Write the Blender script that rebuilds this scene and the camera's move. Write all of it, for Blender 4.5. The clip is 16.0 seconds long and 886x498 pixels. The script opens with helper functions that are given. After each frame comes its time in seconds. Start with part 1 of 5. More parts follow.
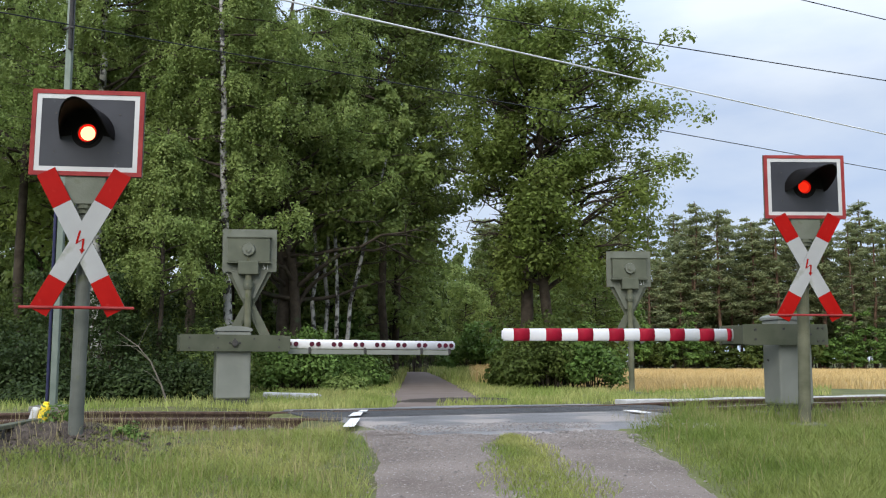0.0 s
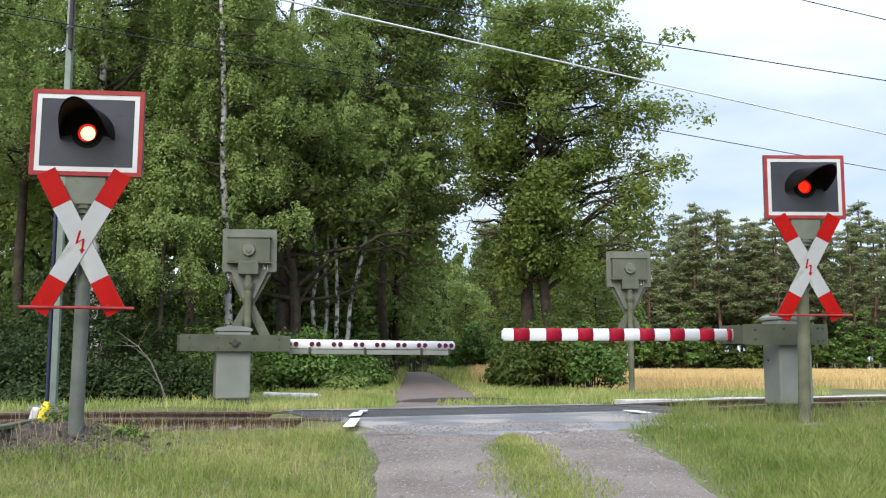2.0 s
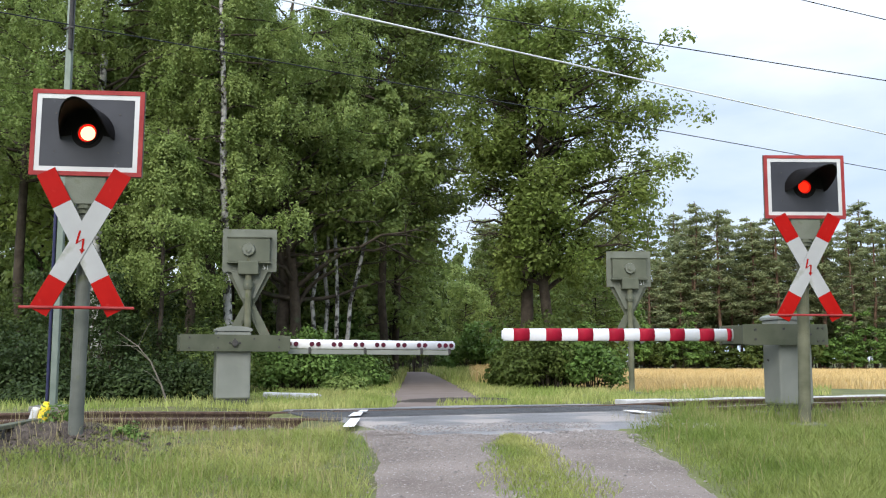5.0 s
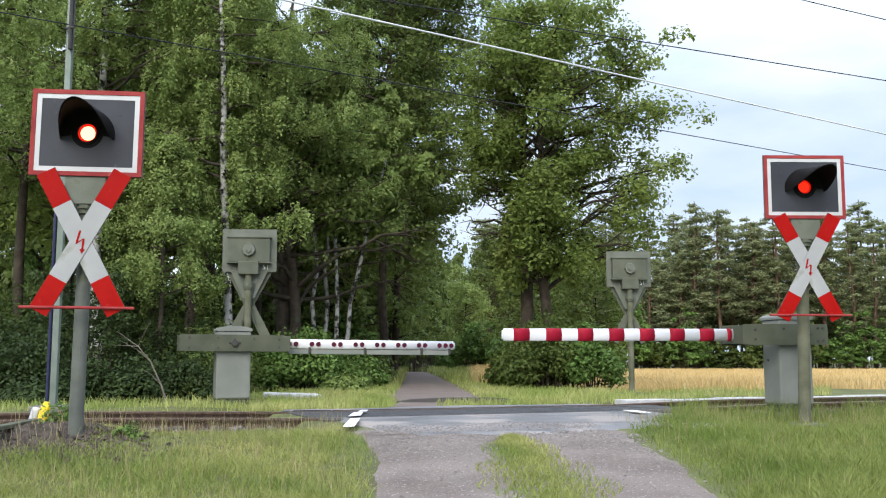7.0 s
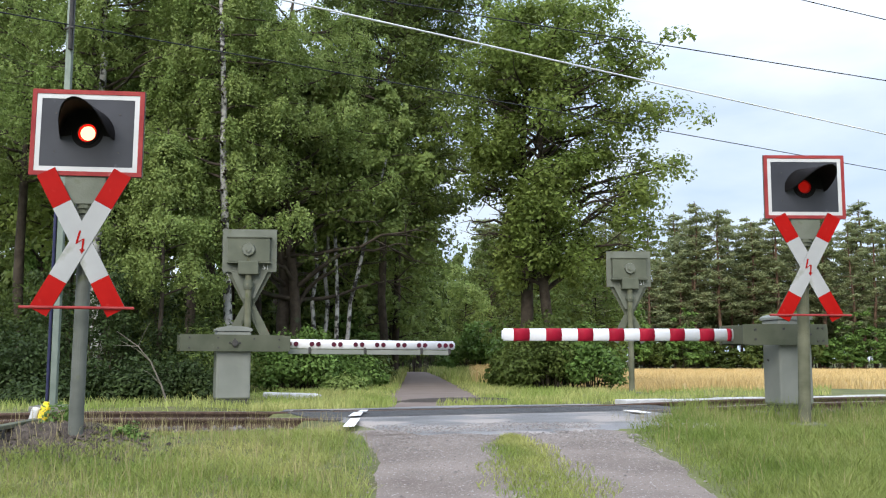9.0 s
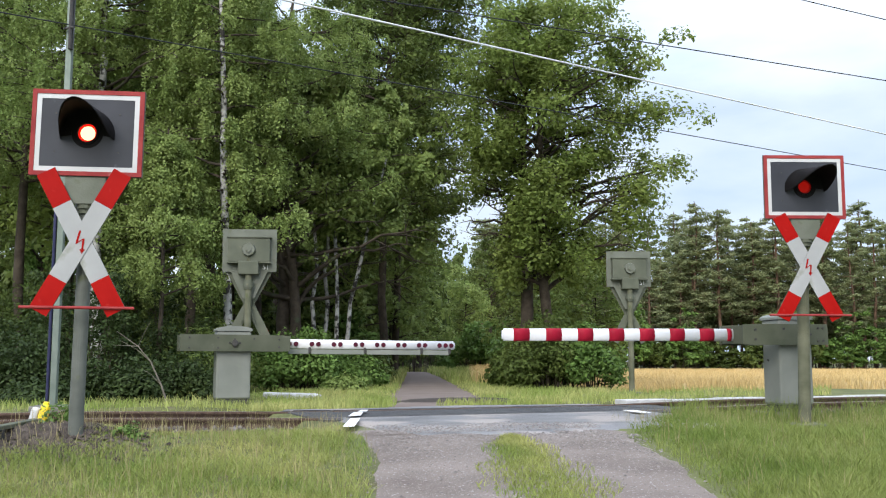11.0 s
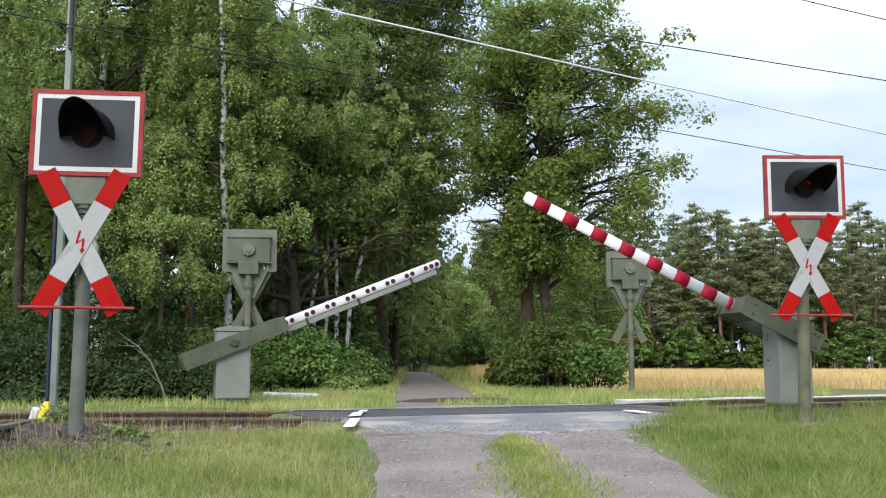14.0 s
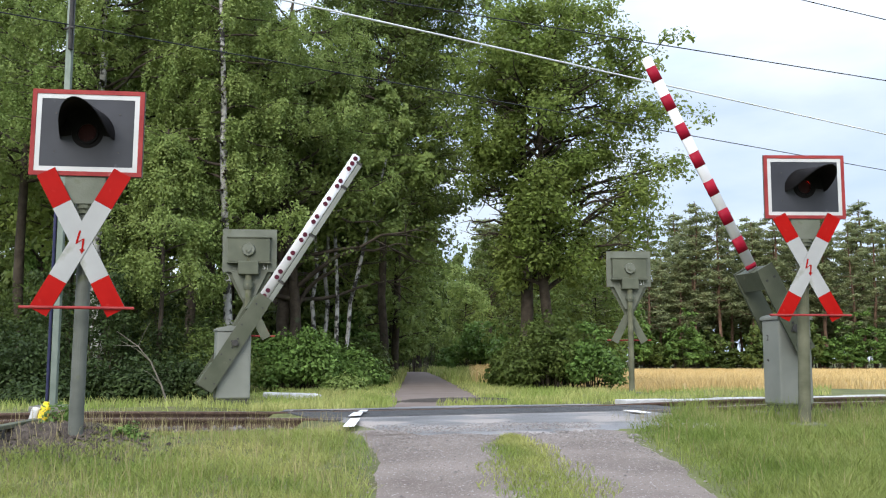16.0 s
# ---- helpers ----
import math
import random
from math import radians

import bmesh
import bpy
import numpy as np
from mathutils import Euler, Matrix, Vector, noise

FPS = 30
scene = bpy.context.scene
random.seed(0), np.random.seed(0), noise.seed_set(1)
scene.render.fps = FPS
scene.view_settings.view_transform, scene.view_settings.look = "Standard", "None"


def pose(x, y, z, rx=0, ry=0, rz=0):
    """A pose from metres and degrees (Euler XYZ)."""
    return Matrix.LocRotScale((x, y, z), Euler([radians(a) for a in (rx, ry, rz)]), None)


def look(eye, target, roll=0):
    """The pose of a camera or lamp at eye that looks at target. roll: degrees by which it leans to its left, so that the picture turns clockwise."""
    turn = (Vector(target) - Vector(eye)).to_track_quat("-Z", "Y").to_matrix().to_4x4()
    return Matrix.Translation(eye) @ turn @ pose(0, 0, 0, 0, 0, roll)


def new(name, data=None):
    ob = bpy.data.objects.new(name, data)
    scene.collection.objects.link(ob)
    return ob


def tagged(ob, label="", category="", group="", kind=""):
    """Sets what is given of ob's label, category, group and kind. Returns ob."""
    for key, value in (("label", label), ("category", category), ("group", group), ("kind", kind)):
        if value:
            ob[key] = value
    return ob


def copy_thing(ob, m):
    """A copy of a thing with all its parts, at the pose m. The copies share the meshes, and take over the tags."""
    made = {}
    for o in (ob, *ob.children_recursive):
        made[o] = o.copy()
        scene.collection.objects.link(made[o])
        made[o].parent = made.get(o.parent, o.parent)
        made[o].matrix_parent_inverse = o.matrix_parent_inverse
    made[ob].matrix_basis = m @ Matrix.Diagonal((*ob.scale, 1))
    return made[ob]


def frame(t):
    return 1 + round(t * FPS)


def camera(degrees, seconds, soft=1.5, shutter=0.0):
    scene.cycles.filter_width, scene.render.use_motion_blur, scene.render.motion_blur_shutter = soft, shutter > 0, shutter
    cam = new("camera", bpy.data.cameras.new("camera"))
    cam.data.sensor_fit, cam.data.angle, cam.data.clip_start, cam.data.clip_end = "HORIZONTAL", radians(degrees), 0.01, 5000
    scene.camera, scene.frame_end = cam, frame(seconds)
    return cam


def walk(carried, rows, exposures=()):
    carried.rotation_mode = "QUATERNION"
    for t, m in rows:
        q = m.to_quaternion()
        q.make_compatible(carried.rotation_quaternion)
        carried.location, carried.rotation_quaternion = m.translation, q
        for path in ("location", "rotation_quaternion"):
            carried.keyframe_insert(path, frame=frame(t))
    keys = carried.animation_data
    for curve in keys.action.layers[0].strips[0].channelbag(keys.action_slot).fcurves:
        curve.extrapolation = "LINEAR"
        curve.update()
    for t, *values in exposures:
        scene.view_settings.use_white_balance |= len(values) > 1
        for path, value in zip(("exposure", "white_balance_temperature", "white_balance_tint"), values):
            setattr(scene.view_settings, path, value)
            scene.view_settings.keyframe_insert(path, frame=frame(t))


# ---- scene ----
EYE_H = 0.66
cam = camera(49.52, 16.0, soft=1.15)
STAND = pose(0, 0, EYE_H, 96.64, 0, 0)
walk(cam, [(0, STAND), (16, STAND)], exposures=[(0, 0.02), (0.5, 0.15), (1.5, 0.32), (3.0, 0.36), (16, 0.36)])

# world: overcast sky, brighter towards the zenith, soft high sun
world = bpy.data.worlds.new("overcast_sky")
scene.world = world
world.use_nodes = True


def build_sky(nt):
    nt.nodes.clear()
    out = nt.nodes.new("ShaderNodeOutputWorld")
    bg = nt.nodes.new("ShaderNodeBackground")
    sky = nt.nodes.new("ShaderNodeTexSky")
    sky.sky_type = "NISHITA"
    sky.sun_disc = False
    sky.sun_elevation, sky.sun_rotation = radians(35), radians(197)
    gain = nt.nodes.new("ShaderNodeVectorMath")
    gain.operation = "SCALE"
    gain.inputs["Scale"].default_value = 0.10
    nt.links.new(sky.outputs[0], gain.inputs[0])
    tc = nt.nodes.new("ShaderNodeTexCoord")
    mp = nt.nodes.new("ShaderNodeMapping")
    mp.inputs["Scale"].default_value = (1.6, 1.6, 5.0)
    nt.links.new(tc.outputs["Generated"], mp.inputs[0])
    nz = nt.nodes.new("ShaderNodeTexNoise")
    nz.inputs["Scale"].default_value, nz.inputs["Detail"].default_value = 1.7, 6.0
    nt.links.new(mp.outputs[0], nz.inputs["Vector"])
    ramp = nt.nodes.new("ShaderNodeValToRGB")
    ramp.color_ramp.elements[0].position, ramp.color_ramp.elements[1].position = 0.36, 0.62
    ramp.color_ramp.elements[0].color = (0.50, 0.63, 0.88, 1)
    ramp.color_ramp.elements[1].color = (0.80, 0.88, 1.0, 1)
    nt.links.new(nz.outputs["Fac"], ramp.inputs[0])
    sep = nt.nodes.new("ShaderNodeSeparateXYZ")
    nt.links.new(tc.outputs["Generated"], sep.inputs[0])
    lift = nt.nodes.new("ShaderNodeMapRange")
    lift.inputs["From Min"].default_value, lift.inputs["From Max"].default_value = 0.25, 0.9
    lift.inputs["To Min"].default_value, lift.inputs["To Max"].default_value = 1.0, 3.0
    nt.links.new(sep.outputs["Z"], lift.inputs["Value"])
    cloud = nt.nodes.new("ShaderNodeVectorMath")
    cloud.operation = "SCALE"
    nt.links.new(ramp.outputs[0], cloud.inputs[0])
    nt.links.new(lift.outputs[0], cloud.inputs["Scale"])
    mix = nt.nodes.new("ShaderNodeMixRGB")
    mix.inputs[0].default_value = 0.88
    nt.links.new(gain.outputs[0], mix.inputs[1])
    nt.links.new(cloud.outputs[0], mix.inputs[2])
    nt.links.new(mix.outputs[0], bg.inputs["Color"])
    bg.inputs["Strength"].default_value = 1.0
    nt.links.new(bg.outputs[0], out.inputs[0])


build_sky(world.node_tree)
sun = new("sun", bpy.data.lights.new("sun", "SUN"))
sun.data.energy, sun.data.angle, sun.data.color = 3.0, radians(40), (1.0, 0.96, 0.9)
sun.matrix_world = look((-9, -20, 22), (0, 10, 0))


# ---- materials ----
def mat(name, c1, c2, scale=8.0, rough=0.7, metal=0.0, bump=0.0, fine=60.0, spots=None, spot_scale=3.0, spot_at=0.62, island=0.0):
    """Two-scale procedural surface: broad mottling between c1 and c2, fine grain in bump, optional stains."""
    m = bpy.data.materials.new(name)
    m.use_nodes = True
    nt = m.node_tree
    b = nt.nodes["Principled BSDF"]
    b.inputs["Roughness"].default_value, b.inputs["Metallic"].default_value = rough, metal
    b.inputs["Specular IOR Level"].default_value = 0.2
    tc = nt.nodes.new("ShaderNodeTexCoord")
    n1 = nt.nodes.new("ShaderNodeTexNoise")
    n1.inputs["Scale"].default_value, n1.inputs["Detail"].default_value = scale, 8.0
    nt.links.new(tc.outputs["Object"], n1.inputs["Vector"])
    cr = nt.nodes.new("ShaderNodeValToRGB")
    cr.color_ramp.elements[0].position, cr.color_ramp.elements[1].position = 0.32, 0.68
    cr.color_ramp.elements[0].color, cr.color_ramp.elements[1].color = (*c1, 1), (*c2, 1)
    nt.links.new(n1.outputs["Fac"], cr.inputs[0])
    col = cr.outputs[0]
    if spots:
        n2 = nt.nodes.new("ShaderNodeTexNoise")
        n2.inputs["Scale"].default_value, n2.inputs["Detail"].default_value = spot_scale, 10.0
        nt.links.new(tc.outputs["Object"], n2.inputs["Vector"])
        r2 = nt.nodes.new("ShaderNodeMapRange")
        r2.inputs["From Min"].default_value, r2.inputs["From Max"].default_value = spot_at, spot_at + 0.1
        nt.links.new(n2.outputs["Fac"], r2.inputs["Value"])
        mx = nt.nodes.new("ShaderNodeMixRGB")
        mx.inputs[2].default_value = (*spots, 1)
        nt.links.new(r2.outputs[0], mx.inputs[0])
        nt.links.new(col, mx.inputs[1])
        col = mx.outputs[0]
    if island:
        gm = nt.nodes.new("ShaderNodeNewGeometry")
        hs = nt.nodes.new("ShaderNodeHueSaturation")
        mr = nt.nodes.new("ShaderNodeMapRange")
        mr.inputs["To Min"].default_value, mr.inputs["To Max"].default_value = 1 - island, 1 + island
        nt.links.new(gm.outputs["Random Per Island"], mr.inputs["Value"])
        nt.links.new(mr.outputs[0], hs.inputs["Value"])
        nt.links.new(col, hs.inputs["Color"])
        col = hs.outputs[0]
    nt.links.new(col, b.inputs["Base Color"])
    if bump:
        n3 = nt.nodes.new("ShaderNodeTexNoise")
        n3.inputs["Scale"].default_value, n3.inputs["Detail"].default_value = fine, 4.0
        nt.links.new(tc.outputs["Object"], n3.inputs["Vector"])
        bp = nt.nodes.new("ShaderNodeBump")
        bp.inputs["Strength"].default_value, bp.inputs["Distance"].default_value = bump, 0.02
        nt.links.new(n3.outputs["Fac"], bp.inputs["Height"])
        nt.links.new(bp.outputs[0], b.inputs["Normal"])
    return m


def leaf_mat(name, c1, c2, thin=0.5, value=0.32):
    """Foliage: colour varies leaf by leaf and over broad patches, some light passes through."""
    m = bpy.data.materials.new(name)
    m.use_nodes = True
    nt = m.node_tree
    nt.nodes.clear()
    out = nt.nodes.new("ShaderNodeOutputMaterial")
    gm = nt.nodes.new("ShaderNodeNewGeometry")
    tc = nt.nodes.new("ShaderNodeTexCoord")
    n1 = nt.nodes.new("ShaderNodeTexNoise")
    n1.inputs["Scale"].default_value, n1.inputs["Detail"].default_value = 0.7, 3.0
    nt.links.new(tc.outputs["Object"], n1.inputs["Vector"])
    cr = nt.nodes.new("ShaderNodeValToRGB")
    cr.color_ramp.elements[0].position, cr.color_ramp.elements[1].position = 0.35, 0.65
    cr.color_ramp.elements[0].color, cr.color_ramp.elements[1].color = (*c1, 1), (*c2, 1)
    nt.links.new(n1.outputs["Fac"], cr.inputs[0])
    mr = nt.nodes.new("ShaderNodeMapRange")
    mr.inputs["To Min"].default_value, mr.inputs["To Max"].default_value = 1 - value, 1 + value
    nt.links.new(gm.outputs["Random Per Island"], mr.inputs["Value"])
    hs = nt.nodes.new("ShaderNodeHueSaturation")
    nt.links.new(cr.outputs[0], hs.inputs["Color"])
    nt.links.new(mr.outputs[0], hs.inputs["Value"])
    df = nt.nodes.new("ShaderNodeBsdfPrincipled")
    df.inputs["Roughness"].default_value = 0.55
    df.inputs["Specular IOR Level"].default_value = 0.14
    tr = nt.nodes.new("ShaderNodeBsdfTranslucent")
    mx = nt.nodes.new("ShaderNodeMixShader")
    mx.inputs[0].default_value = thin
    nt.links.new(hs.outputs[0], df.inputs["Base Color"])
    nt.links.new(hs.outputs[0], tr.inputs["Color"])
    nt.links.new(df.outputs[0], mx.inputs[1])
    nt.links.new(tr.outputs[0], mx.inputs[2])
    nt.links.new(mx.outputs[0], out.inputs[0])
    return m


def glow_mat(name, color, strength):
    m = bpy.data.materials.new(name)
    m.use_nodes = True
    b = m.node_tree.nodes["Principled BSDF"]
    b.inputs["Base Color"].default_value = (0.03, 0.007, 0.005, 1)
    b.inputs["Specular IOR Level"].default_value = 0.1
    b.inputs["Emission Color"].default_value = (*color, 1)
    b.inputs["Emission Strength"].default_value = strength
    return m


M_GRASS_GROUND = mat("meadow_soil", (0.07, 0.075, 0.03), (0.13, 0.14, 0.05), 1.5, 0.95, bump=0.6, fine=30, spots=(0.10, 0.075, 0.05), spot_scale=2.0)
M_GRAVEL = mat("gravel_track", (0.125, 0.1, 0.085), (0.205, 0.17, 0.148), 1.3, 0.85, bump=0.9, fine=55, spots=(0.36, 0.34, 0.32), spot_scale=45, spot_at=0.60)
M_EARTH = mat("lane_earth", (0.135, 0.106, 0.09), (0.165, 0.132, 0.114), 1.2, 0.95, bump=0.1, fine=12)
# near-black earth colour for the shade band on the far lane
M_PAINTED_SHADE = mat("painted_shade", (0.03, 0.024, 0.02), (0.06, 0.048, 0.04), 3, 0.8, bump=0.7, fine=20)
M_ASPHALT = mat("worn_asphalt", (0.115, 0.112, 0.112), (0.2, 0.195, 0.195), 1.6, 0.5, bump=0.35, fine=90, spots=(0.27, 0.24, 0.22), spot_scale=1.3, spot_at=0.50)
M_PANEL = mat("crossing_panel", (0.035, 0.035, 0.038), (0.065, 0.063, 0.062), 5, 0.6, bump=0.4, fine=80, spots=(0.13, 0.12, 0.11), spot_scale=9)
M_BALLAST = mat("ballast", (0.07, 0.06, 0.052), (0.16, 0.14, 0.125), 6, 0.95, bump=1.0, fine=25, island=0.4)
M_STONE = mat("lane_stone", (0.125, 0.108, 0.096), (0.215, 0.19, 0.172), 30, 0.9, island=0.4)
M_RAIL = mat("rusty_rail", (0.07, 0.045, 0.035), (0.12, 0.08, 0.06), 12, 0.7, 0.3, 0.3)
M_RAILTOP = mat("worn_rail_head", (0.13, 0.11, 0.1), (0.2, 0.175, 0.16), 12, 0.3, 0.9)
M_SLEEPER = mat("weathered_sleeper", (0.07, 0.055, 0.045), (0.14, 0.115, 0.095), 9, 0.9, bump=0.6)
M_CONCRETE = mat("light_concrete", (0.32, 0.32, 0.31), (0.46, 0.45, 0.44), 5, 0.9, bump=0.4, spots=(0.25, 0.25, 0.22), spot_scale=6)
M_OLD_CONCRETE = mat("mossy_concrete", (0.10, 0.10, 0.085), (0.18, 0.17, 0.15), 6, 0.95, bump=0.6, spots=(0.07, 0.09, 0.04), spot_scale=8)
M_PAINT_W = mat("road_paint", (0.62, 0.62, 0.60), (0.80, 0.80, 0.78), 14, 0.7, spots=(0.3, 0.3, 0.3), spot_scale=18)
M_GREY = mat("grey_green_paint", (0.1, 0.108, 0.083), (0.14, 0.148, 0.118), 3, 0.55, bump=0.12, spots=(0.09, 0.095, 0.06), spot_scale=7, spot_at=0.6)
M_OLIVE = mat("olive_grey_paint", (0.07, 0.077, 0.054), (0.105, 0.112, 0.08), 3, 0.6, bump=0.12, spots=(0.16, 0.15, 0.10), spot_scale=9, spot_at=0.66)
M_ARM = mat("dark_olive_arm", (0.055, 0.062, 0.04), (0.085, 0.09, 0.062), 3, 0.6, bump=0.12, spots=(0.12, 0.12, 0.085), spot_scale=8, spot_at=0.66)
M_HOUSING = mat("light_grey_housing", (0.15, 0.158, 0.138), (0.2, 0.207, 0.182), 2.2, 0.5, bump=0.08, spots=(0.17, 0.18, 0.15), spot_scale=5, spot_at=0.6)
M_POST = mat("grey_post", (0.076, 0.082, 0.071), (0.115, 0.121, 0.106), 5, 0.6, 0.0, 0.15, spots=(0.09, 0.1, 0.06), spot_scale=6, spot_at=0.58)
M_WOODPOST = mat("mossy_post", (0.075, 0.078, 0.048), (0.135, 0.135, 0.09), 4, 0.8, 0.0, 0.4, spots=(0.08, 0.10, 0.04), spot_scale=5)
M_WHITE = mat("white_sheet", (0.42, 0.42, 0.42), (0.49, 0.49, 0.485), 4, 0.4, spots=(0.55, 0.54, 0.50), spot_scale=6, spot_at=0.66)
M_CROSS = mat("dull_white_sheet", (0.25, 0.253, 0.252), (0.31, 0.312, 0.308), 3, 0.5, spots=(0.2, 0.205, 0.17), spot_scale=4, spot_at=0.6)
M_RED = mat("red_sheet", (0.25, 0.004, 0.003), (0.31, 0.007, 0.005), 4, 0.45, spots=(0.34, 0.03, 0.025), spot_scale=7)
M_FADED_RED = mat("faded_red_edge", (0.2, 0.028, 0.03), (0.28, 0.048, 0.045), 6, 0.5, spots=(0.32, 0.10, 0.095), spot_scale=8)
M_BLACK = mat("dark_board", (0.026, 0.028, 0.034), (0.038, 0.04, 0.048), 3, 0.5, spots=(0.07, 0.07, 0.08), spot_scale=9, spot_at=0.68)
M_HOOD = mat("black_hood", (0.006, 0.0055, 0.0055), (0.011, 0.01, 0.01), 6, 0.65)
M_DARK = mat("dark_bolt", (0.03, 0.03, 0.03), (0.06, 0.055, 0.05), 20, 0.6)
M_BOOM_W = mat("white_boom", (0.52, 0.52, 0.53), (0.6, 0.6, 0.6), 3, 0.35, spots=(0.55, 0.54, 0.52), spot_scale=5, spot_at=0.68)
M_BOOM_R = mat("crimson_band", (0.2, 0.006, 0.018), (0.26, 0.01, 0.024), 4, 0.4)
M_DOT = mat("dark_red_stud", (0.05, 0.005, 0.014), (0.08, 0.008, 0.02), 12, 0.5)
M_WIRE_LIGHT = mat("bright_wire", (0.55, 0.56, 0.56), (0.7, 0.7, 0.7), 5, 0.4, 0.3)
M_WIRE = mat("grey_wire", (0.012, 0.014, 0.016), (0.024, 0.026, 0.03), 5, 0.5, 0.3)
M_YELLOW = mat("yellow_cap", (0.75, 0.52, 0.02), (0.82, 0.6, 0.04), 9, 0.45)
M_MAST = mat("galvanised_mast", (0.11, 0.137, 0.113), (0.165, 0.195, 0.168), 4, 0.5, 0.3, 0.1)
M_BLUEBLACK = mat("dark_blue_pipe", (0.015, 0.018, 0.05), (0.03, 0.03, 0.07), 6, 0.5)
M_BARK = mat("dark_bark", (0.028, 0.022, 0.016), (0.065, 0.052, 0.038), 5, 0.95, bump=1.0, fine=14, spots=(0.05, 0.06, 0.035), spot_scale=3)
M_BIRCH = mat("birch_bark", (0.24, 0.235, 0.22), (0.42, 0.41, 0.385), 6, 0.8, bump=0.3, spots=(0.03, 0.028, 0.025), spot_scale=6.5, spot_at=0.47)
M_PINEBARK = mat("pine_bark", (0.08, 0.05, 0.034), (0.17, 0.105, 0.07), 2, 0.95, bump=0.7, fine=10)
M_OAK_LEAF = leaf_mat("oak_leaf", (0.125, 0.172, 0.037), (0.195, 0.245, 0.063), 0.45, 0.3)
M_BIRCH_LEAF = leaf_mat("birch_leaf", (0.15, 0.208, 0.055), (0.225, 0.28, 0.085), 0.4, 0.2)
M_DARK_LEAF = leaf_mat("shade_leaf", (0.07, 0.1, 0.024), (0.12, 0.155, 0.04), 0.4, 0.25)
# undergrowth greens darkened to carry the shade of the overhanging canopy
M_SHADED_LEAF = leaf_mat("shaded_undergrowth_leaf", (0.022, 0.038, 0.011), (0.05, 0.074, 0.022), 0.35)
M_DEADWOOD = mat("dead_wood", (0.11, 0.098, 0.078), (0.18, 0.16, 0.13), 8, 0.9)
M_SOIL = mat("stony_soil", (0.042, 0.032, 0.025), (0.085, 0.067, 0.053), 6, 0.95, bump=0.8, island=0.4)
M_SHRUB_LEAF = leaf_mat("shrub_leaf", (0.08, 0.14, 0.03), (0.13, 0.205, 0.05), 0.35)
# needle colours lightened to put distant haze into them
M_HAZY_PINE_LEAF = leaf_mat("hazy_pine_needles", (0.17, 0.2, 0.09), (0.25, 0.27, 0.135), 0.5, 0.22)
M_GRASS = leaf_mat("grass_blades", (0.14, 0.2, 0.042), (0.34, 0.335, 0.115), 0.35, 0.28)
M_LUSH = leaf_mat("lush_grass", (0.125, 0.175, 0.036), (0.215, 0.245, 0.07), 0.35, 0.25)
# grass colours raised to make up for tree shade beyond the track
M_BRIGHT_VERGE = leaf_mat("brightened_verge_blades", (0.19, 0.265, 0.055), (0.40, 0.39, 0.15), 0.35, 0.28)
M_DRYGRASS = leaf_mat("seed_grass", (0.24, 0.21, 0.10), (0.34, 0.29, 0.15), 0.3, 0.3)
M_STRAW = mat("straw_ground", (0.34, 0.24, 0.10), (0.46, 0.34, 0.16), 0.5, 0.95, bump=0.5, fine=20)
M_WHEAT = leaf_mat("ripe_wheat", (0.46, 0.33, 0.14), (0.56, 0.42, 0.2), 0.3, 0.25)

for red in (M_RED, M_FADED_RED, M_BOOM_R, M_HOOD):
    red.node_tree.nodes["Principled BSDF"].inputs["Specular IOR Level"].default_value = 0.06


# ---- mesh helpers ----
def part(name, bm, material, parent=None, label=""):
    """Links a bmesh as one mesh object, under parent where given."""
    me = bpy.data.meshes.new(name)
    bm.to_mesh(me)
    bm.free()
    for m in (material if isinstance(material, (list, tuple)) else [material]):
        me.materials.append(m)
    ob = new(name, me)
    ob.parent = parent
    if label:
        tagged(ob, label)
    return ob


def from_arrays(name, verts, faces, material, parent=None, smooth=False):
    """A mesh object out of numpy arrays, faces all with the same number of corners."""
    me = bpy.data.meshes.new(name)
    n, k = faces.shape
    me.vertices.add(len(verts))
    me.vertices.foreach_set("co", np.ascontiguousarray(verts, dtype=np.float32).ravel())
    me.loops.add(n * k)
    me.loops.foreach_set("vertex_index", np.ascontiguousarray(faces, dtype=np.int32).ravel())
    me.polygons.add(n)
    me.polygons.foreach_set("loop_start", np.arange(n, dtype=np.int32) * k)
    me.update(calc_edges=True)
    if smooth:
        me.polygons.foreach_set("use_smooth", np.ones(n, dtype=bool))
    me.materials.append(material)
    ob = new(name, me)
    ob.parent = parent
    return ob


def empty(name, m, label, category, group="", kind=""):
    ob = new(name)
    ob.matrix_basis = m
    ob.empty_display_size = 0.2
    return tagged(ob, label, category, group, kind)


def box(bm, x0, x1, y0, y1, z0, z1, bevel=0.0, m=None):
    """Adds a bevelled box to bm."""
    r = bmesh.ops.create_cube(bm, size=1.0)
    vs = r["verts"]
    bmesh.ops.scale(bm, vec=(x1 - x0, y1 - y0, z1 - z0), verts=vs)
    bmesh.ops.translate(bm, vec=((x0 + x1) / 2, (y0 + y1) / 2, (z0 + z1) / 2), verts=vs)
    if bevel:
        es = list({e for v in vs for e in v.link_edges})
        r = bmesh.ops.bevel(bm, geom=es, offset=bevel, segments=2, affect="EDGES", profile=0.5)
        vs = list({v for f in r["faces"] for v in f.verts} | {v for v in vs if v.is_valid})
    if m is not None:
        bmesh.ops.transform(bm, matrix=m, verts=vs)
    return bm


